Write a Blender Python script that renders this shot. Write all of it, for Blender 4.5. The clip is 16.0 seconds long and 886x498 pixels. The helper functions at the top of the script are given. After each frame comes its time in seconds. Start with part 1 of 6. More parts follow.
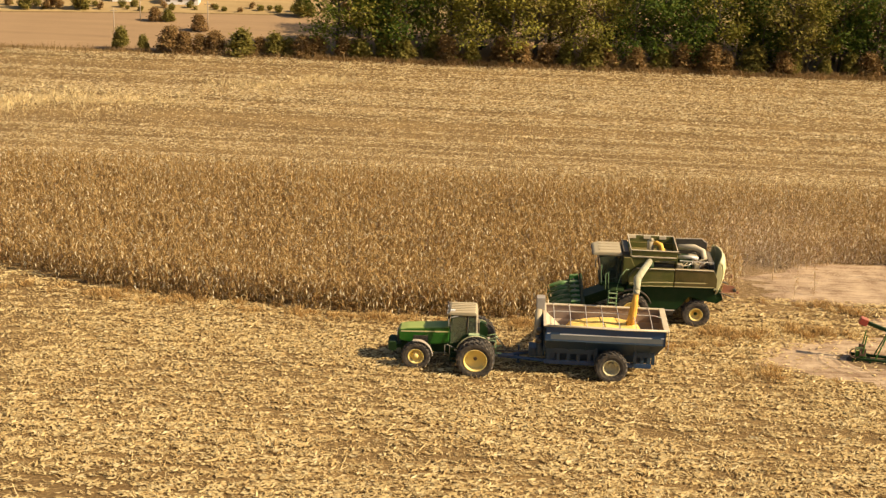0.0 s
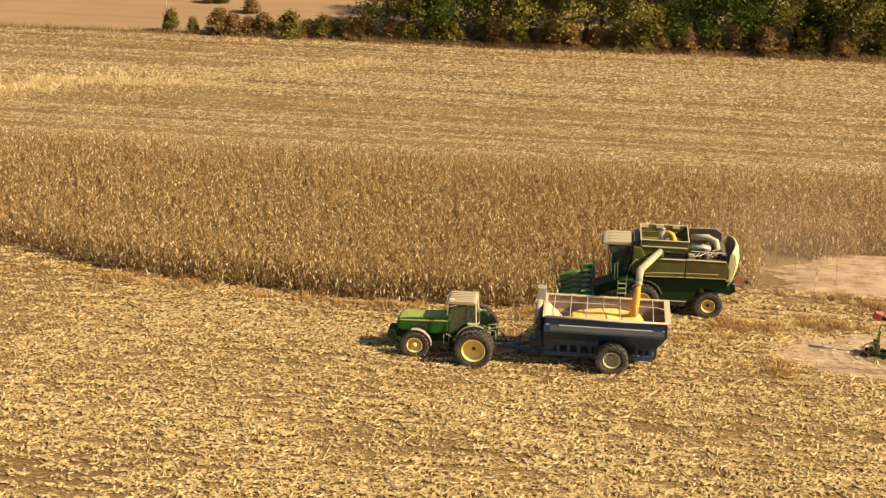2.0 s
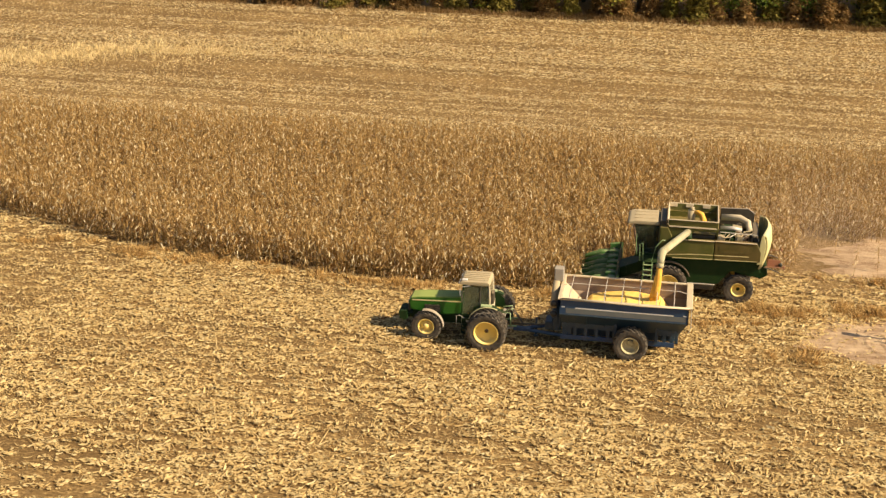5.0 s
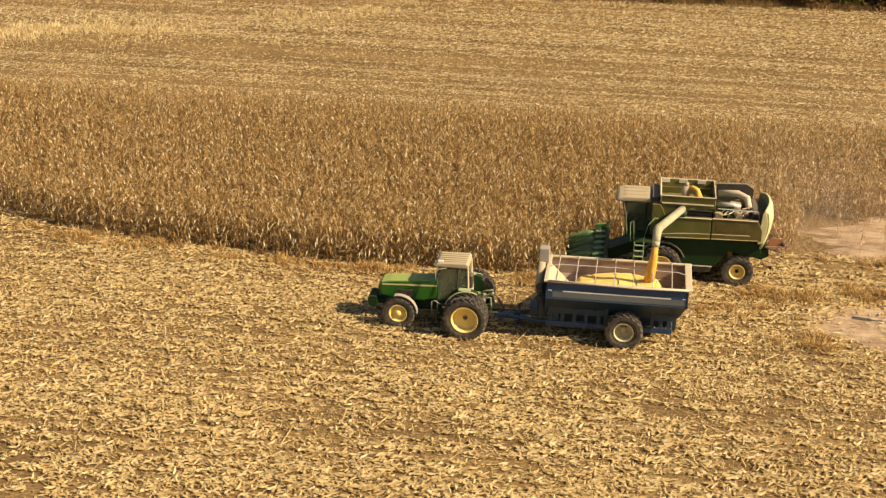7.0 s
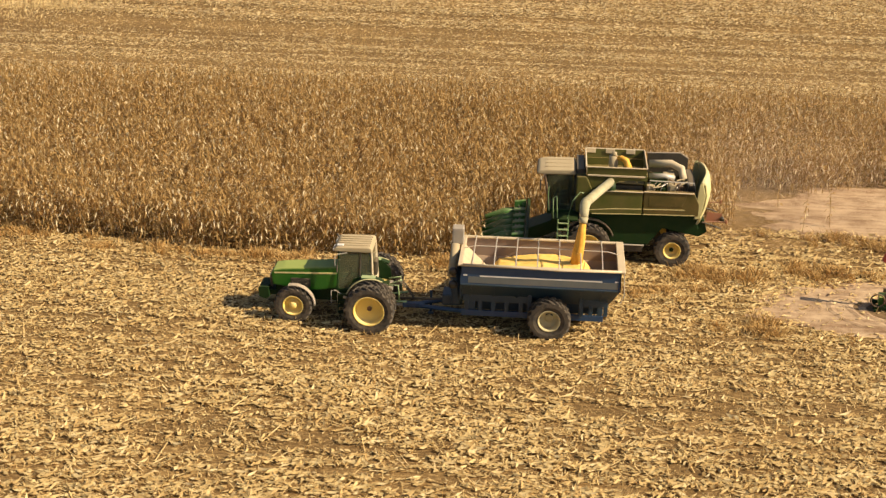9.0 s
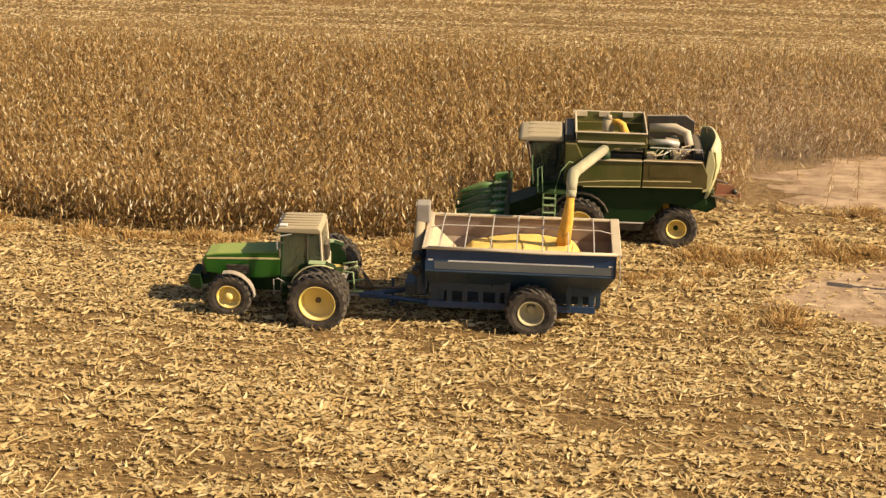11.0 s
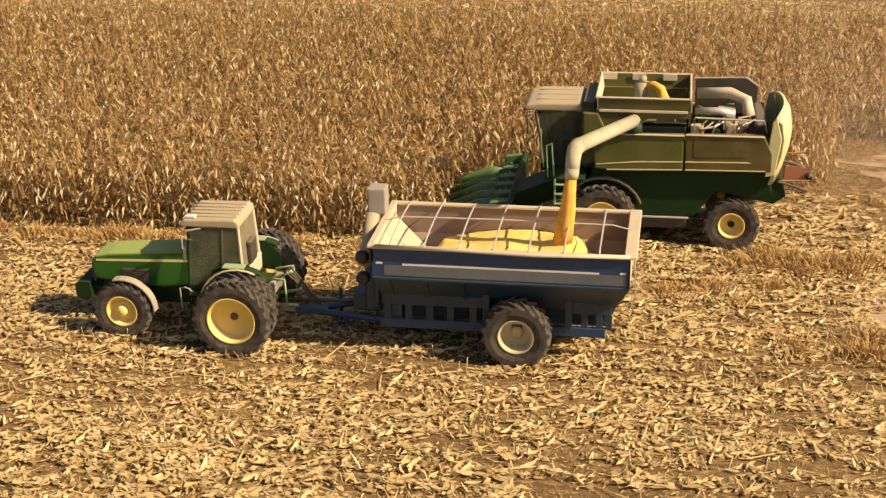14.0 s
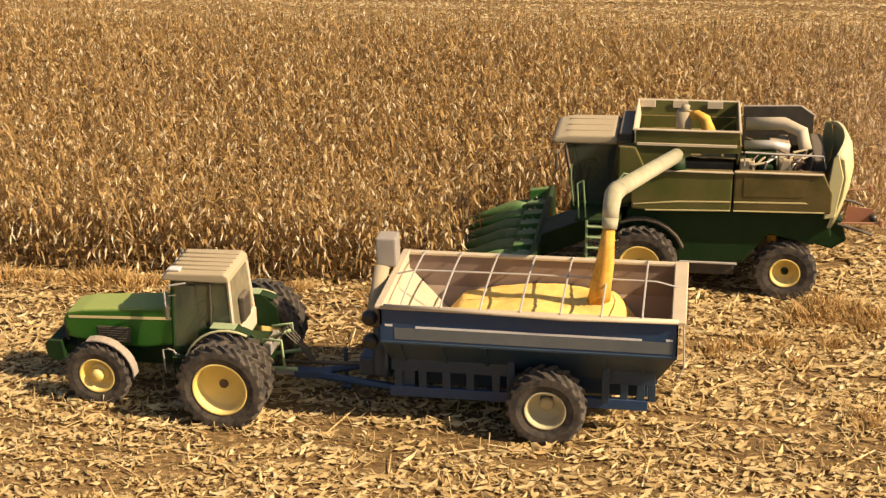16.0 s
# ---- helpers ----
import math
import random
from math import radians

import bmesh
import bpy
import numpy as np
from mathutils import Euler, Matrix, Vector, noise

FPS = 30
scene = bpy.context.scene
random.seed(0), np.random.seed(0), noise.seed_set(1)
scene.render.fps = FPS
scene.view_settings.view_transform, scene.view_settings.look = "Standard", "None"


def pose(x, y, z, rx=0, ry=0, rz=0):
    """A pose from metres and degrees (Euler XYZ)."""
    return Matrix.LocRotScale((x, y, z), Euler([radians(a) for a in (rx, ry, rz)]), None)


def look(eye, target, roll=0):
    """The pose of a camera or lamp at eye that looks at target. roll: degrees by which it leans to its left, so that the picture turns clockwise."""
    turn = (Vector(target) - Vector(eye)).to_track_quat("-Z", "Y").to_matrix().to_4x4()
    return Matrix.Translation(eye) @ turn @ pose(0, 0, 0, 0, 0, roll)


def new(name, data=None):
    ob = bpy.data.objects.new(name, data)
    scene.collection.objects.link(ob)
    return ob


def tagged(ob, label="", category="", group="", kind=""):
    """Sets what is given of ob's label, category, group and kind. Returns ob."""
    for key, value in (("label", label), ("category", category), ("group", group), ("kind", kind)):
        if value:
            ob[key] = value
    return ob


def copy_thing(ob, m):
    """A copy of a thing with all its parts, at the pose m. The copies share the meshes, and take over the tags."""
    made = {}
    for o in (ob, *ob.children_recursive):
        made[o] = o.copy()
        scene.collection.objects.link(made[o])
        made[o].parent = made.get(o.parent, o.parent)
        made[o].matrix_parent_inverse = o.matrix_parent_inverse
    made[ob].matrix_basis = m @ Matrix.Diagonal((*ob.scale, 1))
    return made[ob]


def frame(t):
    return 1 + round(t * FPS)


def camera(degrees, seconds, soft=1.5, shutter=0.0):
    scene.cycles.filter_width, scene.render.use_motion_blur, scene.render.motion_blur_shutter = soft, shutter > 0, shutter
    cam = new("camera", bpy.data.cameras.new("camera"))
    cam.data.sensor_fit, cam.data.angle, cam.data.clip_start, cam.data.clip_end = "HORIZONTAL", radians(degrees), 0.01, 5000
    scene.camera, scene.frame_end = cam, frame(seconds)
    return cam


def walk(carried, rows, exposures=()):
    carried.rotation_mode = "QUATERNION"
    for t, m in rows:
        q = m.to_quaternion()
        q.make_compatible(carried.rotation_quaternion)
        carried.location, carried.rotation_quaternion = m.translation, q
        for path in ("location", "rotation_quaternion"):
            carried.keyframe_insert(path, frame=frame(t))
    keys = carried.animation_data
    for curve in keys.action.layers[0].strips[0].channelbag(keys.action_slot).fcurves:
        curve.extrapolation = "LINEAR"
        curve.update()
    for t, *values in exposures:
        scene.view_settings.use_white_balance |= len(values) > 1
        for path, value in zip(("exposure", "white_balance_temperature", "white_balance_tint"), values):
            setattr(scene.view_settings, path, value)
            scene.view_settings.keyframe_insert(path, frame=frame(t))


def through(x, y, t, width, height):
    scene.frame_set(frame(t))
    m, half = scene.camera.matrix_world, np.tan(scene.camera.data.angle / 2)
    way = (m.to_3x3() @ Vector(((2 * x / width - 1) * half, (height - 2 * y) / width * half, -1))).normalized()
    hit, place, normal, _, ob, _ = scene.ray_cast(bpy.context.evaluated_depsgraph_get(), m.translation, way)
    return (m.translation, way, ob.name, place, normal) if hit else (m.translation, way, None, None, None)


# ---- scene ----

# ---------------------------------------------------------------- camera
cam = camera(34.00, 16.0, soft=1.35)
PATH = [
    (0, (-7.764, -77.866, 31.573), (-8.499, -59.068, 24.784), 2.02),
    (0.5, (-6.597, -77.396, 31.736), (-7.669, -58.651, 24.846), 1.70),
    (1, (-5.349, -77.024, 31.849), (-6.750, -58.327, 24.886), 1.48),
    (1.5, (-4.120, -76.733, 31.888), (-5.846, -58.093, 24.845), 1.30),
    (2, (-2.905, -76.516, 31.881), (-4.942, -57.929, 24.784), 1.21),
    (2.5, (-1.794, -76.265, 31.891), (-4.106, -57.735, 24.731), 1.11),
    (3, (-0.863, -75.982, 31.895), (-3.421, -57.506, 24.680), 1.05),
    (3.5, (-0.217, -75.544, 31.879), (-2.981, -57.132, 24.574), 0.98),
    (4, (0.149, -74.964, 31.802), (-2.778, -56.606, 24.425), 0.90),
    (4.5, (0.214, -74.198, 31.600), (-2.827, -55.886, 24.155), 0.80),
    (5, (0.041, -73.269, 31.236), (-3.063, -54.984, 23.749), 0.72),
    (7.3, (-1.620, -66.669, 27.188), (-3.964, -48.245, 19.768), 1.04),
    (7.5, (-1.550, -65.999, 26.879), (-3.747, -47.553, 19.466), 1.07),
    (8, (-1.703, -64.267, 26.056), (-3.615, -45.803, 18.612), 1.13),
    (10.3, (-2.036, -55.323, 22.376), (-3.004, -36.886, 14.685), 1.06),
    (10.5, (-1.847, -54.454, 22.014), (-2.914, -36.034, 14.297), 0.97),
    (11, (-1.189, -52.332, 21.100), (-2.598, -33.957, 13.328), 0.67),
    (11.5, (-0.395, -50.148, 20.239), (-2.193, -31.837, 12.398), 0.26),
    (12, (0.413, -47.952, 19.352), (-1.753, -29.711, 11.442), -0.25),
    (12.5, (1.139, -46.028, 18.251), (-1.393, -27.777, 10.474), -0.57),
    (13, (1.702, -44.105, 17.239), (-1.133, -25.854, 9.566), -0.86),
    (13.5, (2.038, -42.256, 16.494), (-1.006, -24.019, 8.869), -1.07),
    (14, (2.052, -40.651, 16.067), (-1.078, -22.429, 8.440), -1.17),
    (14.5, (1.818, -39.236, 15.837), (-1.316, -21.025, 8.185), -1.24),
    (15, (1.548, -38.014, 15.684), (-1.598, -19.812, 8.014), -1.29),
    (15.5, (1.349, -36.959, 15.592), (-1.865, -18.768, 7.926), -1.31),
    (16, (1.203, -36.135, 15.571), (-2.121, -17.953, 7.931), -1.32),
]
walk(cam, [(t, look(eye, target, roll)) for t, eye, target, roll in PATH], exposures=[(0.0, 0.82, 6730, 9), (5.0, 0.80, 6730, 9), (8.0, 0.71, 6700, 10), (12.0, 0.69, 6720, 12), (16.0, 0.75, 6740, 15)])

# ---------------------------------------------------------------- light
SUN_ELEV, SUN_AZ = radians(38), radians(-12)      # azimuth from +x towards +y
world = bpy.data.worlds.new("sky")
scene.world = world
world.use_nodes = True
wn = world.node_tree
sky = wn.nodes.new("ShaderNodeTexSky")
sky.sky_type = "NISHITA"
sky.sun_disc = False
sky.sun_elevation = SUN_ELEV
sky.sun_rotation = radians(90) - SUN_AZ
sky.dust_density = 2.5
bgn = wn.nodes["Background"]
bgn.inputs["Strength"].default_value = 0.062
wn.links.new(sky.outputs[0], bgn.inputs[0])
sun = new("sun", bpy.data.lights.new("sun", "SUN"))
sun.data.energy = 4.9
sun.data.angle = radians(0.6)
sun.data.color = (1.0, 0.83, 0.58)
sdir = Vector((math.cos(SUN_ELEV) * math.cos(SUN_AZ), math.cos(SUN_ELEV) * math.sin(SUN_AZ), math.sin(SUN_ELEV)))
sun.matrix_world = look(sdir * 60, (0, 0, 0))

# ---------------------------------------------------------------- materials
def nodes_of(name):
    m = bpy.data.materials.new(name)
    m.use_nodes = True
    return m, m.node_tree.nodes, m.node_tree.links, m.node_tree.nodes["Principled BSDF"]


def ramp(ns, ls, fac, stops):
    r = ns.new("ShaderNodeValToRGB")
    el = r.color_ramp.elements
    while len(el) < len(stops):
        el.new(0.5)
    for e, (p, c) in zip(el, stops):
        e.position, e.color = p, (*c, 1)
    ls.new(fac, r.inputs[0])
    return r.outputs[0]


def tex(ns, ls, scale, detail=4, rough=0.6, vec=None, stretch=None):
    if vec is None:
        vec = ns.new("ShaderNodeTexCoord").outputs["Object"]
    if stretch:
        mp = ns.new("ShaderNodeMapping")
        mp.inputs["Scale"].default_value = stretch
        ls.new(vec, mp.inputs[0])
        vec = mp.outputs[0]
    n = ns.new("ShaderNodeTexNoise")
    n.inputs["Scale"].default_value, n.inputs["Detail"].default_value, n.inputs["Roughness"].default_value = scale, detail, rough
    ls.new(vec, n.inputs["Vector"])
    return n.outputs["Fac"]


def mix(ns, ls, fac, a, b, mode="MIX"):
    m = ns.new("ShaderNodeMix")
    m.data_type, m.blend_type = "RGBA", mode
    for sock, v in ((m.inputs[0], fac), (m.inputs[6], a), (m.inputs[7], b)):
        if isinstance(v, (int, float)):
            sock.default_value = v
        elif isinstance(v, tuple):
            sock.default_value = (*v, 1)
        else:
            ls.new(v, sock)
    return m.outputs[2]


def math_node(ns, ls, op, a, b=0.0, clamp=False):
    m = ns.new("ShaderNodeMath")
    m.operation, m.use_clamp = op, clamp
    for sock, v in zip(m.inputs, (a, b)):
        if isinstance(v, (int, float)):
            sock.default_value = v
        else:
            ls.new(v, sock)
    return m.outputs[0]


def bump(ns, ls, b, height, strength, dist):
    n = ns.new("ShaderNodeBump")
    n.inputs["Strength"].default_value, n.inputs["Distance"].default_value = strength, dist
    ls.new(height, n.inputs["Height"])
    ls.new(n.outputs[0], b.inputs["Normal"])


def painted(name, col, rough=0.4, dust=0.35, dust_col=(0.36, 0.27, 0.16), metal=0.0, scale=1.6, spec=0.5, top=0.75, side=1.6):
    """Paint or metal with dust lying in soft patches, and fine scratches."""
    m, ns, ls, b = nodes_of(name)
    geo = ns.new("ShaderNodeNewGeometry")
    sep = ns.new("ShaderNodeSeparateXYZ")
    ls.new(geo.outputs["Normal"], sep.inputs[0])
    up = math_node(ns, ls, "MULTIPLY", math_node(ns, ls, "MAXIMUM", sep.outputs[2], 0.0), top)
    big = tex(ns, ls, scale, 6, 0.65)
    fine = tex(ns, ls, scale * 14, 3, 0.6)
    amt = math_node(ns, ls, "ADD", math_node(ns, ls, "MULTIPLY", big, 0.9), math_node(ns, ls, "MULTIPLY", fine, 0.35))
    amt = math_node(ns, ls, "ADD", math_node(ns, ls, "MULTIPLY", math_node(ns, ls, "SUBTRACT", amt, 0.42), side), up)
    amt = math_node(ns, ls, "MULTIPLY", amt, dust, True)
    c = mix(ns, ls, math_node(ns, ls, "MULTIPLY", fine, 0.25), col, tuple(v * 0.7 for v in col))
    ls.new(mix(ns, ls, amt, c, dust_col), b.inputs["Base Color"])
    ls.new(math_node(ns, ls, "ADD", math_node(ns, ls, "MULTIPLY", amt, 0.5), rough, True), b.inputs["Roughness"])
    b.inputs["Metallic"].default_value = metal
    b.inputs["Specular IOR Level"].default_value = spec
    bump(ns, ls, b, fine, 0.15, 0.01)
    return m


def vegetal(name, cols, rough=0.75, island=True, translucent=0.25, scale=7.0):
    """Dry or green plant matter whose tone differs from piece to piece."""
    m, ns, ls, b = nodes_of(name)
    geo = ns.new("ShaderNodeNewGeometry")
    n = len(cols)
    c = ramp(ns, ls, geo.outputs["Random Per Island"], [(i / max(1, n - 1), q) for i, q in enumerate(cols)])
    f = tex(ns, ls, scale, 3, 0.6)
    c = mix(ns, ls, math_node(ns, ls, "MULTIPLY", f, 0.45), c, tuple(v * 0.45 for v in cols[0]))
    ls.new(c, b.inputs["Base Color"])
    b.inputs["Roughness"].default_value = rough
    b.inputs["Specular IOR Level"].default_value = 0.25
    if translucent:
        t = ns.new("ShaderNodeBsdfTranslucent")
        ls.new(c, t.inputs[0])
        mx = ns.new("ShaderNodeMixShader")
        mx.inputs[0].default_value = translucent
        ls.new(b.outputs[0], mx.inputs[1])
        ls.new(t.outputs[0], mx.inputs[2])
        ls.new(mx.outputs[0], ns["Material Output"].inputs[0])
    return m


def rubber(name="tyre_rubber"):
    m, ns, ls, b = nodes_of(name)
    f = tex(ns, ls, 5, 5, 0.7)
    ls.new(ramp(ns, ls, f, [(0.35, (0.020, 0.018, 0.016)), (0.75, (0.13, 0.098, 0.064))]), b.inputs["Base Color"])
    b.inputs["Roughness"].default_value = 0.85
    bump(ns, ls, b, tex(ns, ls, 40, 2), 0.2, 0.01)
    return m


def ground_material():
    """Corn stubble: soil, chaff and husks in drill rows, with paler bands where the combine spread its straw."""
    m, ns, ls, b = nodes_of("stubble_ground")
    co = ns.new("ShaderNodeTexCoord").outputs["Object"]
    sep = ns.new("ShaderNodeSeparateXYZ")
    ls.new(co, sep.inputs[0])
    warp = tex(ns, ls, 0.05, 3, 0.5, co)
    grain = tex(ns, ls, 5.5, 6, 0.75, co, (0.6, 1.25, 1))
    fine = tex(ns, ls, 22.0, 4, 0.7, co)
    patch = tex(ns, ls, 0.16, 5, 0.6, co)
    streak = tex(ns, ls, 1.0, 4, 0.6, co, (0.035, 0.42, 1))
    rows = ns.new("ShaderNodeTexWave")
    rows.bands_direction = "Y"
    rows.inputs["Scale"].default_value = 0.068
    rows.inputs["Distortion"].default_value = 1.6
    rows.inputs["Detail"].default_value = 2
    rows.inputs["Detail Scale"].default_value = 0.6
    ls.new(co, rows.inputs["Vector"])
    v = math_node(ns, ls, "ADD", math_node(ns, ls, "MULTIPLY", grain, 1.05), math_node(ns, ls, "MULTIPLY", fine, 0.40))
    v = math_node(ns, ls, "ADD", v, math_node(ns, ls, "MULTIPLY", streak, 0.11))
    v = math_node(ns, ls, "ADD", v, math_node(ns, ls, "MULTIPLY", rows.outputs["Fac"], 0.035))
    v = math_node(ns, ls, "ADD", v, math_node(ns, ls, "MULTIPLY", patch, 0.22))
    v = math_node(ns, ls, "ADD", math_node(ns, ls, "MULTIPLY", v, 0.5), 0.067)
    c = ramp(ns, ls, v, [(0.49, (0.125, 0.076, 0.031)), (0.56, (0.25, 0.158, 0.066)), (0.61, (0.42, 0.285, 0.115)), (0.69, (0.74, 0.58, 0.29))])
    ls.new(c, b.inputs["Base Color"])
    b.inputs["Roughness"].default_value = 0.95
    b.inputs["Specular IOR Level"].default_value = 0.1
    bump(ns, ls, b, grain, 0.5, 0.08)
    return m


def soil_material(name, lo, hi, sc=0.5, streaks=(0.12, 0.9, 1), span=(0.38, 0.66)):
    m, ns, ls, b = nodes_of(name)
    co = ns.new("ShaderNodeTexCoord").outputs["Object"]
    a = tex(ns, ls, sc, 6, 0.65, co)
    s = tex(ns, ls, 2.2, 4, 0.6, co, streaks)
    f = tex(ns, ls, 18, 4, 0.7, co)
    v = math_node(ns, ls, "ADD", math_node(ns, ls, "MULTIPLY", a, 0.5), math_node(ns, ls, "MULTIPLY", s, 0.35))
    v = math_node(ns, ls, "ADD", v, math_node(ns, ls, "MULTIPLY", f, 0.2))
    ls.new(ramp(ns, ls, v, [(span[0], lo), (span[1], hi)]), b.inputs["Base Color"])
    b.inputs["Roughness"].default_value = 0.95
    b.inputs["Specular IOR Level"].default_value = 0.1
    bump(ns, ls, b, s, 0.4, 0.06)
    return m


def glass_material(name="cab_glass", lo=(0.05, 0.055, 0.04), hi=(0.16, 0.14, 0.10), through=0.45):
    m, ns, ls, b = nodes_of(name)
    b.inputs["Base Color"].default_value = (0.62, 0.66, 0.6, 1)
    b.inputs["Roughness"].default_value = 0.04
    b.inputs["Transmission Weight"].default_value = through
    b.inputs["IOR"].default_value = 1.45
    f = tex(ns, ls, 3, 4)
    ls.new(ramp(ns, ls, f, [(0.3, lo), (0.85, hi)]), b.inputs["Base Color"])
    return m


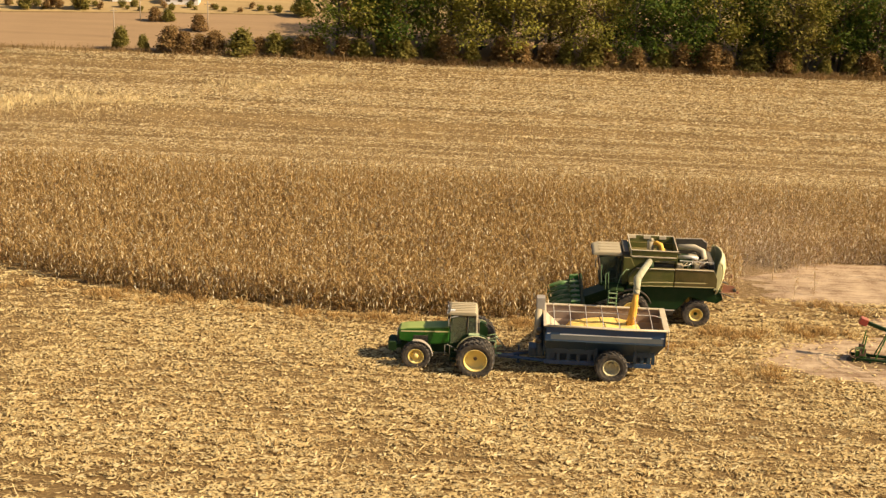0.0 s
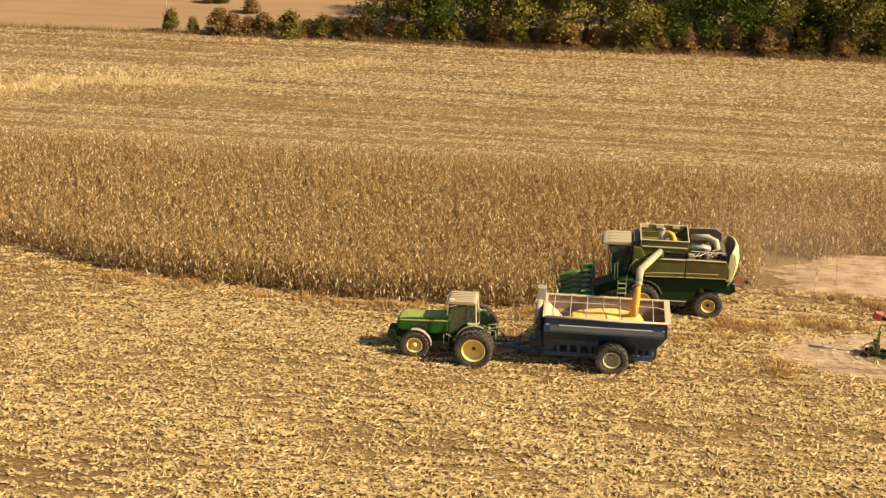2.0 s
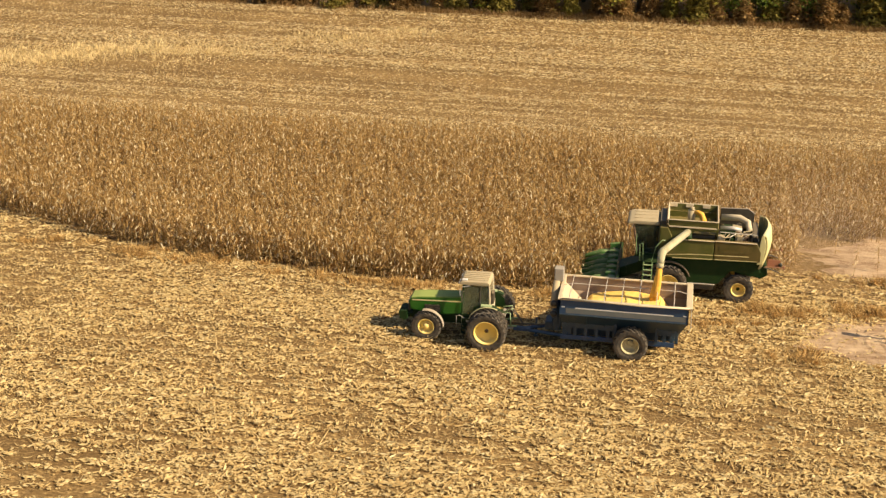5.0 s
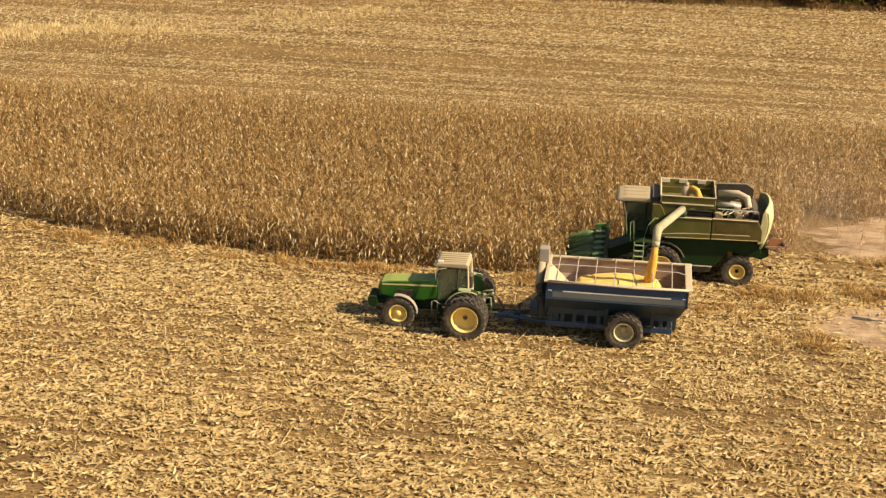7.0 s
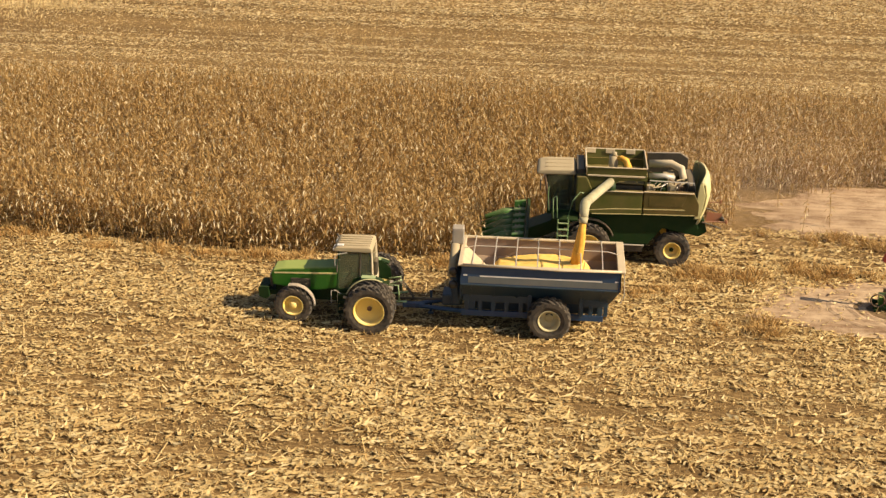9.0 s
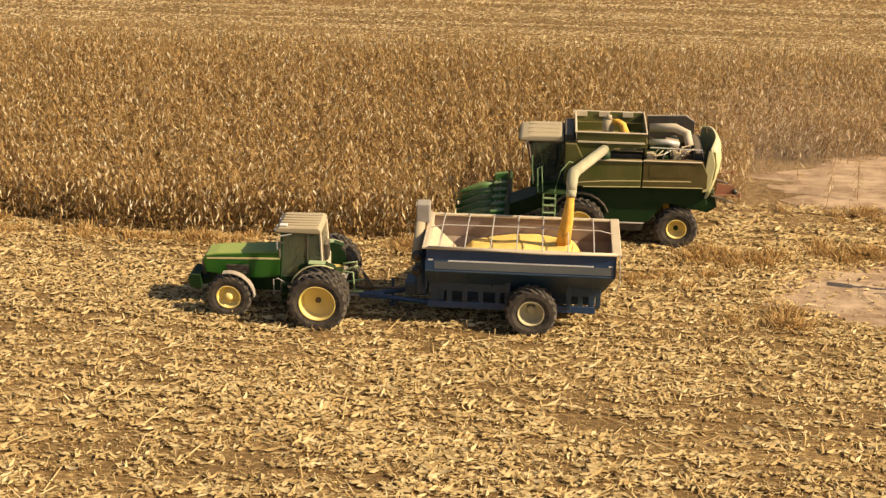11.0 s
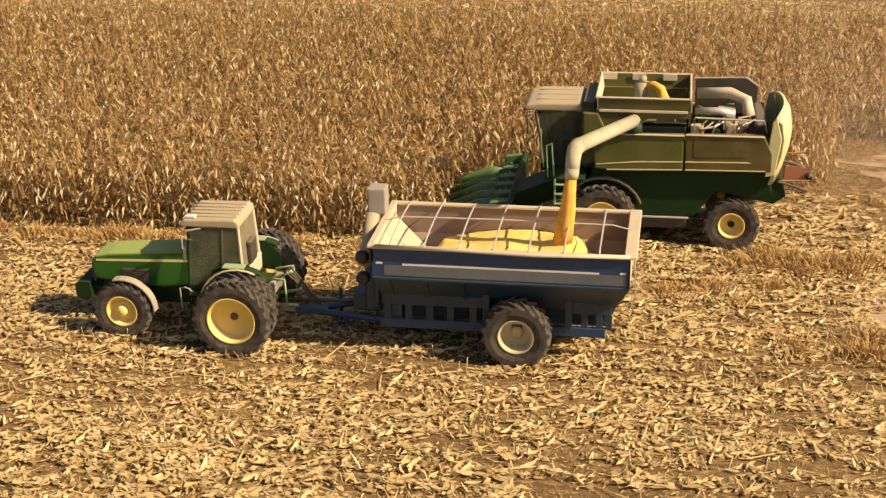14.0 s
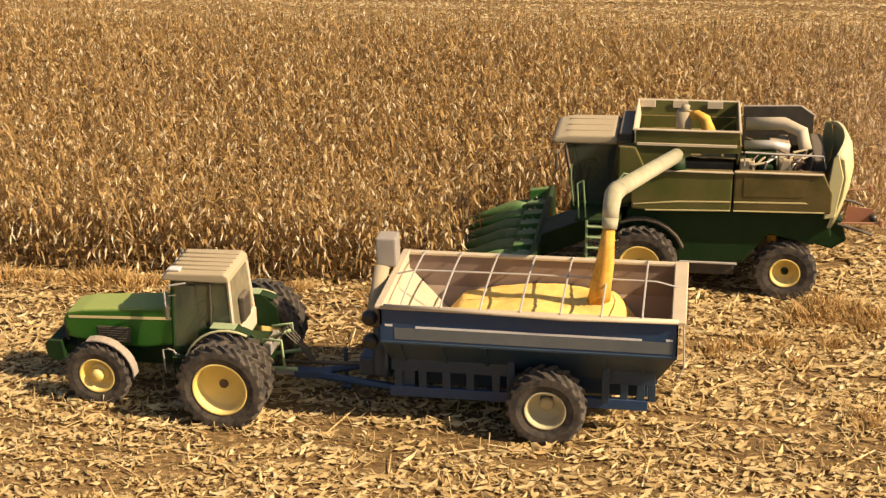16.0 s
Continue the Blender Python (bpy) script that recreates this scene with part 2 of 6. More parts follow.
M = {
    # yellow-green on upward faces is dust and painted sunlight together
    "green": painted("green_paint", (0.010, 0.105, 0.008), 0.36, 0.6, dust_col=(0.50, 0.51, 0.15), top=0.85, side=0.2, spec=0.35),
    # dusty greens; the olive and brown tint paints the field's reflection on side panels
    "green_dull": painted("dusty_green_paint", (0.062, 0.080, 0.013), 0.36, 0.55, dust_col=(0.23, 0.15, 0.055)),
    "olive_brown": painted("dusty_reflection_brown", (0.058, 0.052, 0.011), 0.36, 0.55, dust_col=(0.27, 0.165, 0.055)),
    # near-black green: the shade on hull and low parts is in the colour
    "green_dark": painted("shade_darkened_green", (0.003, 0.026, 0.004), 0.55, 0.09, dust_col=(0.20, 0.16, 0.08), spec=0.22),
    "head_green": painted("dusty_head_green", (0.014, 0.155, 0.017), 0.45, 0.3),
    "yellow": painted("yellow_paint", (0.82, 0.60, 0.13), 0.45, 0.5, dust_col=(0.60, 0.48, 0.26)),
    "cart_rim": painted("dusty_straw_paint", (0.52, 0.45, 0.24), 0.5, 0.55, dust_col=(0.44, 0.36, 0.22)),
    "stripe": painted("yellow_stripe", (0.72, 0.62, 0.28), 0.5, 0.4),
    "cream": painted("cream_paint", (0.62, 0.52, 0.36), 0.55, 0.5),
    # pale green with sunlight mixed in, for rear hood and mudguard lips
    "hood": painted("sunlit_green_hood", (0.52, 0.48, 0.22), 0.45, 0.5, dust_col=(0.62, 0.53, 0.33)),
    # worn rail green; also paints sunlight onto fender caps and lift arms
    "ladder": painted("worn_sunlit_green", (0.16, 0.30, 0.12), 0.4, 0.4, dust_col=(0.50, 0.45, 0.28)),
    "auger": painted("stained_auger_paint", (0.50, 0.46, 0.31), 0.55, 0.75, dust_col=(0.27, 0.24, 0.13)),
    "ash": painted("dusty_grey_plastic", (0.34, 0.29, 0.24), 0.6, 0.4),
    "jet": painted("clean_black_steel", (0.012, 0.012, 0.012), 0.35, 0.10),
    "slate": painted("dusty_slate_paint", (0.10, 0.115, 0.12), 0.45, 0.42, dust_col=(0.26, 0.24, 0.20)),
    "tan": painted("dusty_tan_plastic", (0.40, 0.33, 0.20), 0.65, 0.5),
    "grey": painted("grey_metal", (0.38, 0.35, 0.31), 0.5, 0.4, metal=0.3),
    "galv": painted("pale_metal", (0.55, 0.52, 0.47), 0.45, 0.35, metal=0.4),
    "white": painted("white_paint", (0.72, 0.70, 0.66), 0.4, 0.25),
    "black": painted("black_plastic", (0.018, 0.017, 0.016), 0.5, 0.35),
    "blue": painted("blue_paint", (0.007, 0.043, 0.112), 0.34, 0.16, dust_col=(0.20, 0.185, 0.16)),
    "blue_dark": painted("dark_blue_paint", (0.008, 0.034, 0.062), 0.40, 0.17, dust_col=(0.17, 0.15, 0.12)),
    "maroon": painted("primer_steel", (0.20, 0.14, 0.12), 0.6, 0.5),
    "red": painted("red_paint", (0.38, 0.03, 0.02), 0.45, 0.3),
    "rust": painted("rusted_dark_steel", (0.10, 0.05, 0.03), 0.75, 0.4),
    "orange": painted("orange_plastic", (0.34, 0.12, 0.06), 0.6, 0.45),
    "rubber": rubber(),
    "glass": glass_material("cab_glass", (0.20, 0.25, 0.18), (0.36, 0.37, 0.27), 0.86),
    "dusty_glass": glass_material("dusty_cab_glass", (0.20, 0.175, 0.11), (0.36, 0.31, 0.20), 0.3),
    "ground": ground_material(),
    "dirt": soil_material("bare_dirt", (0.21, 0.130, 0.075), (0.47, 0.340, 0.215), 0.8, (0.07, 1.3, 1), (0.42, 0.60)),
    "tilled": soil_material("tilled_soil", (0.235, 0.148, 0.078), (0.33, 0.212, 0.112), 0.05, (0.02, 0.25, 1)),
    "pasture": soil_material("pale_pasture", (0.26, 0.17, 0.075), (0.42, 0.29, 0.13), 0.06, (0.02, 0.3, 1)),
    "damp": soil_material("trodden_soil", (0.10, 0.065, 0.035), (0.26, 0.17, 0.09), 0.9),
    "corn": vegetal("dry_corn", [(0.41, 0.254, 0.090), (0.54, 0.352, 0.132), (0.38, 0.230, 0.080), (0.64, 0.445, 0.20), (0.47, 0.296, 0.108), (0.42, 0.257, 0.090)], scale=3.0, translucent=0.35),
    "ear": vegetal("corn_ear_husk", [(0.94, 0.80, 0.52), (0.84, 0.66, 0.37), (0.96, 0.86, 0.62), (0.76, 0.56, 0.29)], scale=6.0, translucent=0.3),
    "chaff": vegetal("bleached_chaff", [(0.88, 0.71, 0.40), (0.64, 0.44, 0.19), (0.92, 0.78, 0.49), (0.44, 0.275, 0.105)], scale=9.0),
    "husk": vegetal("corn_husks", [(0.82, 0.64, 0.325), (0.61, 0.425, 0.175), (0.79, 0.605, 0.29), (0.45, 0.285, 0.105), (0.67, 0.47, 0.20), (0.88, 0.72, 0.41)], scale=9.0),
    "grass": vegetal("dry_grass", [(0.54, 0.345, 0.125), (0.64, 0.43, 0.18), (0.44, 0.27, 0.095)], scale=2.0),
    "pale_grass": vegetal("bleached_grass", [(0.76, 0.58, 0.29), (0.86, 0.69, 0.38), (0.68, 0.51, 0.24)], scale=2.0),
    "weed": vegetal("brown_weeds", [(0.22, 0.13, 0.05), (0.36, 0.22, 0.09), (0.28, 0.18, 0.07)], scale=2.0),
    # green leaves again, lightened and yellowed to paint sun on the broad tree
    "leaf_sunlit": vegetal("sun_brightened_leaves", [(0.13, 0.17, 0.022), (0.20, 0.235, 0.030), (0.29, 0.29, 0.042)], scale=0.6, translucent=0.5),
    "leaf_green": vegetal("green_leaves", [(0.063, 0.111, 0.013), (0.120, 0.170, 0.021), (0.204, 0.222, 0.031)], scale=0.6, translucent=0.5),
    "leaf_olive": vegetal("olive_leaves", [(0.219, 0.180, 0.039), (0.339, 0.262, 0.059), (0.251, 0.230, 0.044)], scale=0.6, translucent=0.5),
    "leaf_brown": vegetal("brown_leaves", [(0.272, 0.161, 0.058), (0.413, 0.246, 0.091), (0.322, 0.207, 0.070)], scale=0.6, translucent=0.4),
    "leaf_yellow": vegetal("yellow_leaves", [(0.278, 0.248, 0.040), (0.397, 0.328, 0.050), (0.219, 0.228, 0.035)], scale=0.6, translucent=0.4),
    "bark": painted("bark", (0.10, 0.075, 0.05), 0.9, 0.3, scale=4),
    "wood": painted("weathered_wood", (0.40, 0.32, 0.23), 0.85, 0.3, scale=3),
    "dust": soil_material("airborne_dust", (0.60, 0.44, 0.30), (0.66, 0.50, 0.35)),
    "grain": soil_material("corn_grain", (0.70, 0.42, 0.085), (0.88, 0.62, 0.20), 3.0, (1, 1, 1)),
    "falling": soil_material("falling_corn", (0.50, 0.22, 0.03), (0.82, 0.48, 0.10), 2.5, (2.5, 2.5, 0.5)),
    "wall_white": painted("white_siding", (0.75, 0.72, 0.68), 0.6, 0.15),
    "roof_red": painted("red_metal_roof", (0.42, 0.07, 0.05), 0.5, 0.2),
}


# ---------------------------------------------------------------- mesh tools
def part(name, bm, mat, parent=None, label=""):
    """Links a bmesh as one mesh object under a thing or a part."""
    me = bpy.data.meshes.new(name)
    bm.to_mesh(me)
    bm.free()
    me.materials.append(M[mat])
    ob = new(name, me)
    ob.parent = parent
    if label:
        ob["label"] = label
    return ob


def thing(name, label, category, group="", m=None):
    ob = new(name)
    ob.empty_display_size = 0.3
    if m is not None:
        ob.matrix_basis = m
    return tagged(ob, label, category, group)


def B():
    return bmesh.new()


def box(bm, x0, x1, y0, y1, z0, z1, bev=0.0, seg=1, m=None):
    mm = Matrix.Translation(((x0 + x1) / 2, (y0 + y1) / 2, (z0 + z1) / 2)) @ Matrix.Diagonal((abs(x1 - x0), abs(y1 - y0), abs(z1 - z0), 1))
    if m is not None:
        mm = m @ mm
    g = bmesh.ops.create_cube(bm, size=1, matrix=mm)
    if bev:
        es = list({e for v in g["verts"] for e in v.link_edges})
        bmesh.ops.bevel(bm, geom=es, offset=bev, segments=seg, affect="EDGES", profile=0.6)
    return bm


def prism(bm, prof, y0, y1, bev=0.0, seg=2, axis="y"):
    """Closed outline in x, z drawn out from y0 to y1 (or y, z along x)."""
    put = (lambda a, b, d: (a, d, b)) if axis == "y" else ((lambda a, b, d: (d, a, b)) if axis == "x" else (lambda a, b, d: (a, b, d)))
    v0 = [bm.verts.new(put(a, b, y0)) for a, b in prof]
    v1 = [bm.verts.new(put(a, b, y1)) for a, b in prof]
    n = len(prof)
    fs = [bm.faces.new(v0), bm.faces.new(v1[::-1])]
    for i in range(n):
        fs.append(bm.faces.new((v0[i], v1[i], v1[(i + 1) % n], v0[(i + 1) % n])))
    bmesh.ops.recalc_face_normals(bm, faces=fs)
    if bev:
        es = list({e for f in fs for e in f.edges})
        bmesh.ops.bevel(bm, geom=es, offset=bev, segments=seg, affect="EDGES", profile=0.6)
    return bm


def slab(bm, quad, th=0.012):
    """A thin flat pane through four corners."""
    q = [Vector(p) for p in quad]
    n = (q[1] - q[0]).cross(q[2] - q[0]).normalized() * th
    vs = [bm.verts.new(p) for p in q] + [bm.verts.new(p - n) for p in q]
    for f in ((0, 1, 2, 3), (7, 6, 5, 4), (0, 4, 5, 1), (1, 5, 6, 2), (2, 6, 7, 3), (3, 7, 4, 0)):
        bm.faces.new([vs[i] for i in f])
    bmesh.ops.recalc_face_normals(bm, faces=bm.faces)
    return bm


def rod(bm, pts, r, n=8, r1=None, cap=True):
    """A round bar along a line of points."""
    pts = [Vector(p) for p in pts]
    rings = []
    for i, p in enumerate(pts):
        d = (pts[min(i + 1, len(pts) - 1)] - pts[max(i - 1, 0)]).normalized()
        a = d.orthogonal().normalized() if abs(d.z) > 0.95 else d.cross(Vector((0, 0, 1))).normalized()
        b = d.cross(a)
        rr = r if r1 is None else r + (r1 - r) * i / (len(pts) - 1)
        rings.append([bm.verts.new(p + rr * (math.cos(k * math.tau / n) * a + math.sin(k * math.tau / n) * b)) for k in range(n)])
    fs = []
    for u, w in zip(rings, rings[1:]):
        for k in range(n):
            fs.append(bm.faces.new((u[k], u[(k + 1) % n], w[(k + 1) % n], w[k])))
    if cap:
        fs += [bm.faces.new(rings[0][::-1]), bm.faces.new(rings[-1])]
    for f in fs:
        f.smooth = n > 6
    bmesh.ops.recalc_face_normals(bm, faces=fs)
    return bm


def lathe(bm, prof, n=32, c=(0, 0, 0), closed=False):
    """Turns an outline of (radius, y) round the y axis through c."""
    rings = [[bm.verts.new((c[0] + r * math.cos(k * math.tau / n), c[1] + y, c[2] + r * math.sin(k * math.tau / n))) for k in range(n)] for r, y in prof]
    fs = []
    for u, w in list(zip(rings, rings[1:])) + ([(rings[-1], rings[0])] if closed else []):
        for k in range(n):
            fs.append(bm.faces.new((u[k], w[k], w[(k + 1) % n], u[(k + 1) % n])))
    if not closed:
        for ring in (rings[0], rings[-1]):
            if prof[rings.index(ring)][0] > 1e-4:
                fs.append(bm.faces.new(ring))
    for f in fs:
        f.smooth = True
    bmesh.ops.recalc_face_normals(bm, faces=fs)
    return bm


DISH = 0.08


def tyre_mesh(r, hw, rim_r, lugs):
    """A farm tyre in one skin: bead, bulging sidewalls and a tread raised into slanting bars, staggered on the two halves."""
    bm = B()
    n = lugs * 6
    mid = rim_r + (r - rim_r) * 0.45
    prof = []
    for s in (-1, 1):
        half = [(rim_r, 0.8, 0), (mid, 1.02, 0), (r * 0.90, 1.01, 0), (r * 0.93, 0.98, 1), (r * 0.945, 0.75, 1), (r * 0.95, 0.45, 1), (r * 0.955, 0.12, 1), (r * 0.955, 0.04, 0)]
        prof += [(a, s * u, t) for a, u, t in (half if s < 0 else half[::-1])]
    rings = []
    for rad, u, tread in prof:
        lean = (0.9 * min(abs(u), 0.98) + (0.5 if u > 0 else 0.0)) / lugs
        rings.append([])
        for k in range(n):
            up = (0.075 if k % 6 in (1, 2) else 0.0) * r * tread
            a = math.tau * (k / n - lean)
            rings[-1].append(bm.verts.new(((rad + up) * math.cos(a), u * hw, (rad + up) * math.sin(a))))
    for u, v in zip(rings, rings[1:] + rings[:1]):
        for k in range(n):
            bm.faces.new((u[k], v[k], v[(k + 1) % n], u[(k + 1) % n]))
    bmesh.ops.recalc_face_normals(bm, faces=bm.faces)
    return bm


def wheel(parent, name, x, y, r, w, rim_r, side, lugs=22, rim_mat="yellow", label="", dish=DISH, hub_mat="rust", hub_r=0.09):
    """A farm wheel on an axle along y; side -1 shows its face to -y. Hub > tyre, rim."""
    hub = B()
    hd = side * w / 2 * dish
    lathe(hub, [(0.0, hd + side * 0.07), (hub_r * 0.6, hd + side * 0.07), (hub_r * 0.85, hd + side * 0.055), (hub_r, hd + side * 0.03), (hub_r, hd - side * 0.05), (0.0, hd - side * 0.06)], 18)
    h = part(name, hub, hub_mat, parent, label)
    h.location = (x, y, r - 0.02)
    hw = w / 2
    t = tyre_mesh(r, hw, rim_r, lugs)
    part("tyre", t, "rubber", h)
    k = B()
    o = side * hw
    lathe(k, [(rim_r - 0.01, -o * 0.8), (rim_r + 0.02, o * 0.84), (rim_r + 0.012, o * 0.90), (rim_r - 0.02, o * 0.88), (rim_r - 0.045, o * 0.70), (rim_r - 0.07, o * (dish + 0.22)), (rim_r * 0.78, o * (dish + 0.12)), (rim_r * 0.5, o * (dish + 0.03)), (rim_r * 0.30, o * dish), (0.0, o * dish)], 36)
    for f in k.faces:
        f.smooth = True
    part("rim", k, rim_mat, h)
    return h


def quads_object(name, V, F, mat, smooth=False):
    """One mesh object from arrays of points and four-cornered faces."""
    me = bpy.data.meshes.new(name)
    V = np.ascontiguousarray(V, dtype=np.float32)
    F = np.ascontiguousarray(F, dtype=np.int32)
    me.vertices.add(len(V))
    me.vertices.foreach_set("co", V.ravel())
    me.loops.add(F.size)
    me.loops.foreach_set("vertex_index", F.ravel())
    me.polygons.add(len(F))
    me.polygons.foreach_set("loop_start", np.arange(0, F.size, 4, dtype=np.int32))
    me.update(calc_edges=True)
    me.materials.append(M[mat])
    return new(name, me)


def scatter(template, pos, yaw, size, tilt=None):
    """Copies of a template of points and faces, joined into two arrays."""
    tv, tf = template
    n, k = len(pos), len(tv)
    c, s = np.cos(yaw)[:, None], np.sin(yaw)[:, None]
    x = tv[None, :, 0] * c - tv[None, :, 1] * s
    y = tv[None, :, 0] * s + tv[None, :, 1] * c
    z = np.repeat(tv[None, :, 2], n, 0)
    if tilt is not None:
        x, y = x + z * tilt[:, :1], y + z * tilt[:, 1:]
    V = np.stack([x, y, z], -1) * size[:, None, None] + pos[:, None, :]
    F = tf[None] + (np.arange(n) * k)[:, None, None]
    return V.reshape(-1, 3), F.reshape(-1, 4)


def joined(sets):
    vs, fs, o = [], [], 0
    for v, f in sets:
        vs.append(v)
        fs.append(f + o)
        o += len(v)
    return np.concatenate(vs), np.concatenate(fs)


rng = np.random.default_rng(7)


# ---------------------------------------------------------------- ground, fields


def sheet(name, outline, z, mat, label):
    bm = B()
    bm.faces.new([bm.verts.new((x, y, z)) for x, y in outline])
    bmesh.ops.recalc_face_normals(bm, faces=bm.faces)
    if bm.faces[:][0].normal.z < 0:
        bmesh.ops.reverse_faces(bm, faces=bm.faces)
    return tagged(part(name, bm, mat), label, name.replace("_", " "), kind="structure")


def blob(cx, cy, rx, ry, n=40, seed=0, rough=0.25):
    """An uneven rounded outline."""
    out = []
    for i in range(n):
        a = math.tau * i / n
        k = 1 + rough * noise.noise((math.cos(a) * 1.6 + seed, math.sin(a) * 1.6, seed * 0.7)) + rough * 0.5 * noise.noise((math.cos(a) * 5 + seed, math.sin(a) * 5, 3))
        out.append((cx + rx * k * math.cos(a), cy + ry * k * math.sin(a)))
    return out


sheet("ground", [(-1500, -300), (1500, -300), (1500, 3500), (-1500, 3500)], 0.0, "ground", "harvested corn stubble field strewn with pale husks")


def husk_template(seed, length, width, quads=3):
    """A curling strip of husk or leaf: three quads, pointed at its ends, bent sideways and upwards."""
    r = random.Random(seed)
    curl, side = r.uniform(0.1, 0.55), r.choice((-1, 1)) * r.uniform(0.15, 0.55)
    lift = r.uniform(0.0, 0.45)
    pts = []
    for i in range(quads + 1):
        u = i / quads - 0.5
        x, y = u * length * (1 - 0.3 * abs(side)), side * length * (u * u - 0.1)
        z = 0.02 + curl * length * u * u + lift * length * max(0.0, u)
        w = width * ((0.25, 1.0, 0.85, 0.15) if quads == 3 else (0.35, 1.0, 0.2))[i] / 2
        tw = r.uniform(-0.8, 0.8)
        pts += [(x, y - w * math.cos(tw), z + abs(w) - w * math.sin(tw)), (x, y + w * math.cos(tw), z + abs(w) + w * math.sin(tw))]
    return np.array(pts), np.array([(2 * k, 2 * k + 1, 2 * k + 3, 2 * k + 2) for k in range(quads)])


HUSKS = [(0.38, 0.080)] * 4 + [(0.27, 0.105)] * 5 + [(0.52, 0.042)] * 3


def row_drift(a, b):
    """Husks lie thick along the old drill rows and in clumps, thin in the furrows between."""
    row = math.cos(math.tau * (b + 0.22 * noise.noise((a * 0.16, b * 0.25, 2.0)) + 0.02 * a * noise.noise((a * 0.01, 3.0, 1.0))) / 0.762)
    return 0.03 + 0.25 * row + 0.85 * noise.noise((a * 1.1, b * 1.9, 0.3)) + 0.55 * noise.noise((a * 0.10, b * 0.24, 5.0))


def streak_drift(a, b):
    """Chaff in long thin streaks behind the combine's passes."""
    return 0.04 + 1.1 * noise.noise((a * 0.006, b * 0.50, 0.7)) + 1.1 * noise.noise((a * 0.012, b * 1.30, 4.0)) + 0.40 * noise.noise((a * 0.6, b * 1.1, 8.0))


def litter(x0, x1, y0, y1, per, scale, keep=None, along=0.9, drift=row_drift, pile=0.07, quads=2):
    """Husks and leaves lying about, thicker where the drift gathers them."""
    n = int((x1 - x0) * (y1 - y0) * per)
    p = np.stack([rng.uniform(x0, x1, n), rng.uniform(y0, y1, n), np.zeros(n)], 1)
    if keep is not None:
        p = p[keep(p[:, 0], p[:, 1])]
    f = np.array([drift(a, b) for a, b, _ in p])
    ok = rng.uniform(-0.42, 0.42, len(p)) < f
    p, f = p[ok], f[ok]
    p[:, 2] = rng.random(len(p)) * pile * np.clip(0.4 + f, 0.1, 1.3)
    sets = []
    which = rng.integers(0, 12, len(p))
    for k in range(12):
        q = p[which == k]
        yaw = np.where(rng.random(len(q)) < 0.6, rng.normal(0, along * 0.75, len(q)), rng.uniform(0, 6.28, len(q)))
        sets.append(scatter(husk_template(k, *HUSKS[k], quads), q, yaw, rng.uniform(0.55, 1.3, len(q)) * scale))
    return joined(sets)


# ---------------------------------------------------------------- tractor
def arc_fender(bm, x, y0, y1, z, r, a0, a1, th=0.03, n=9):
    """A curved mudguard over a wheel."""
    for i in range(n):
        b0, b1 = radians(a0 + (a1 - a0) * i / n), radians(a0 + (a1 - a0) * (i + 1) / n)
        prism(bm, [(x + r * math.cos(b0), z + r * math.sin(b0)), (x + (r + th) * math.cos(b0), z + (r + th) * math.sin(b0)),
                   (x + (r + th) * math.cos(b1), z + (r + th) * math.sin(b1)), (x + r * math.cos(b1), z + r * math.sin(b1))], y0, y1)
    bmesh.ops.remove_doubles(bm, verts=bm.verts, dist=0.002)


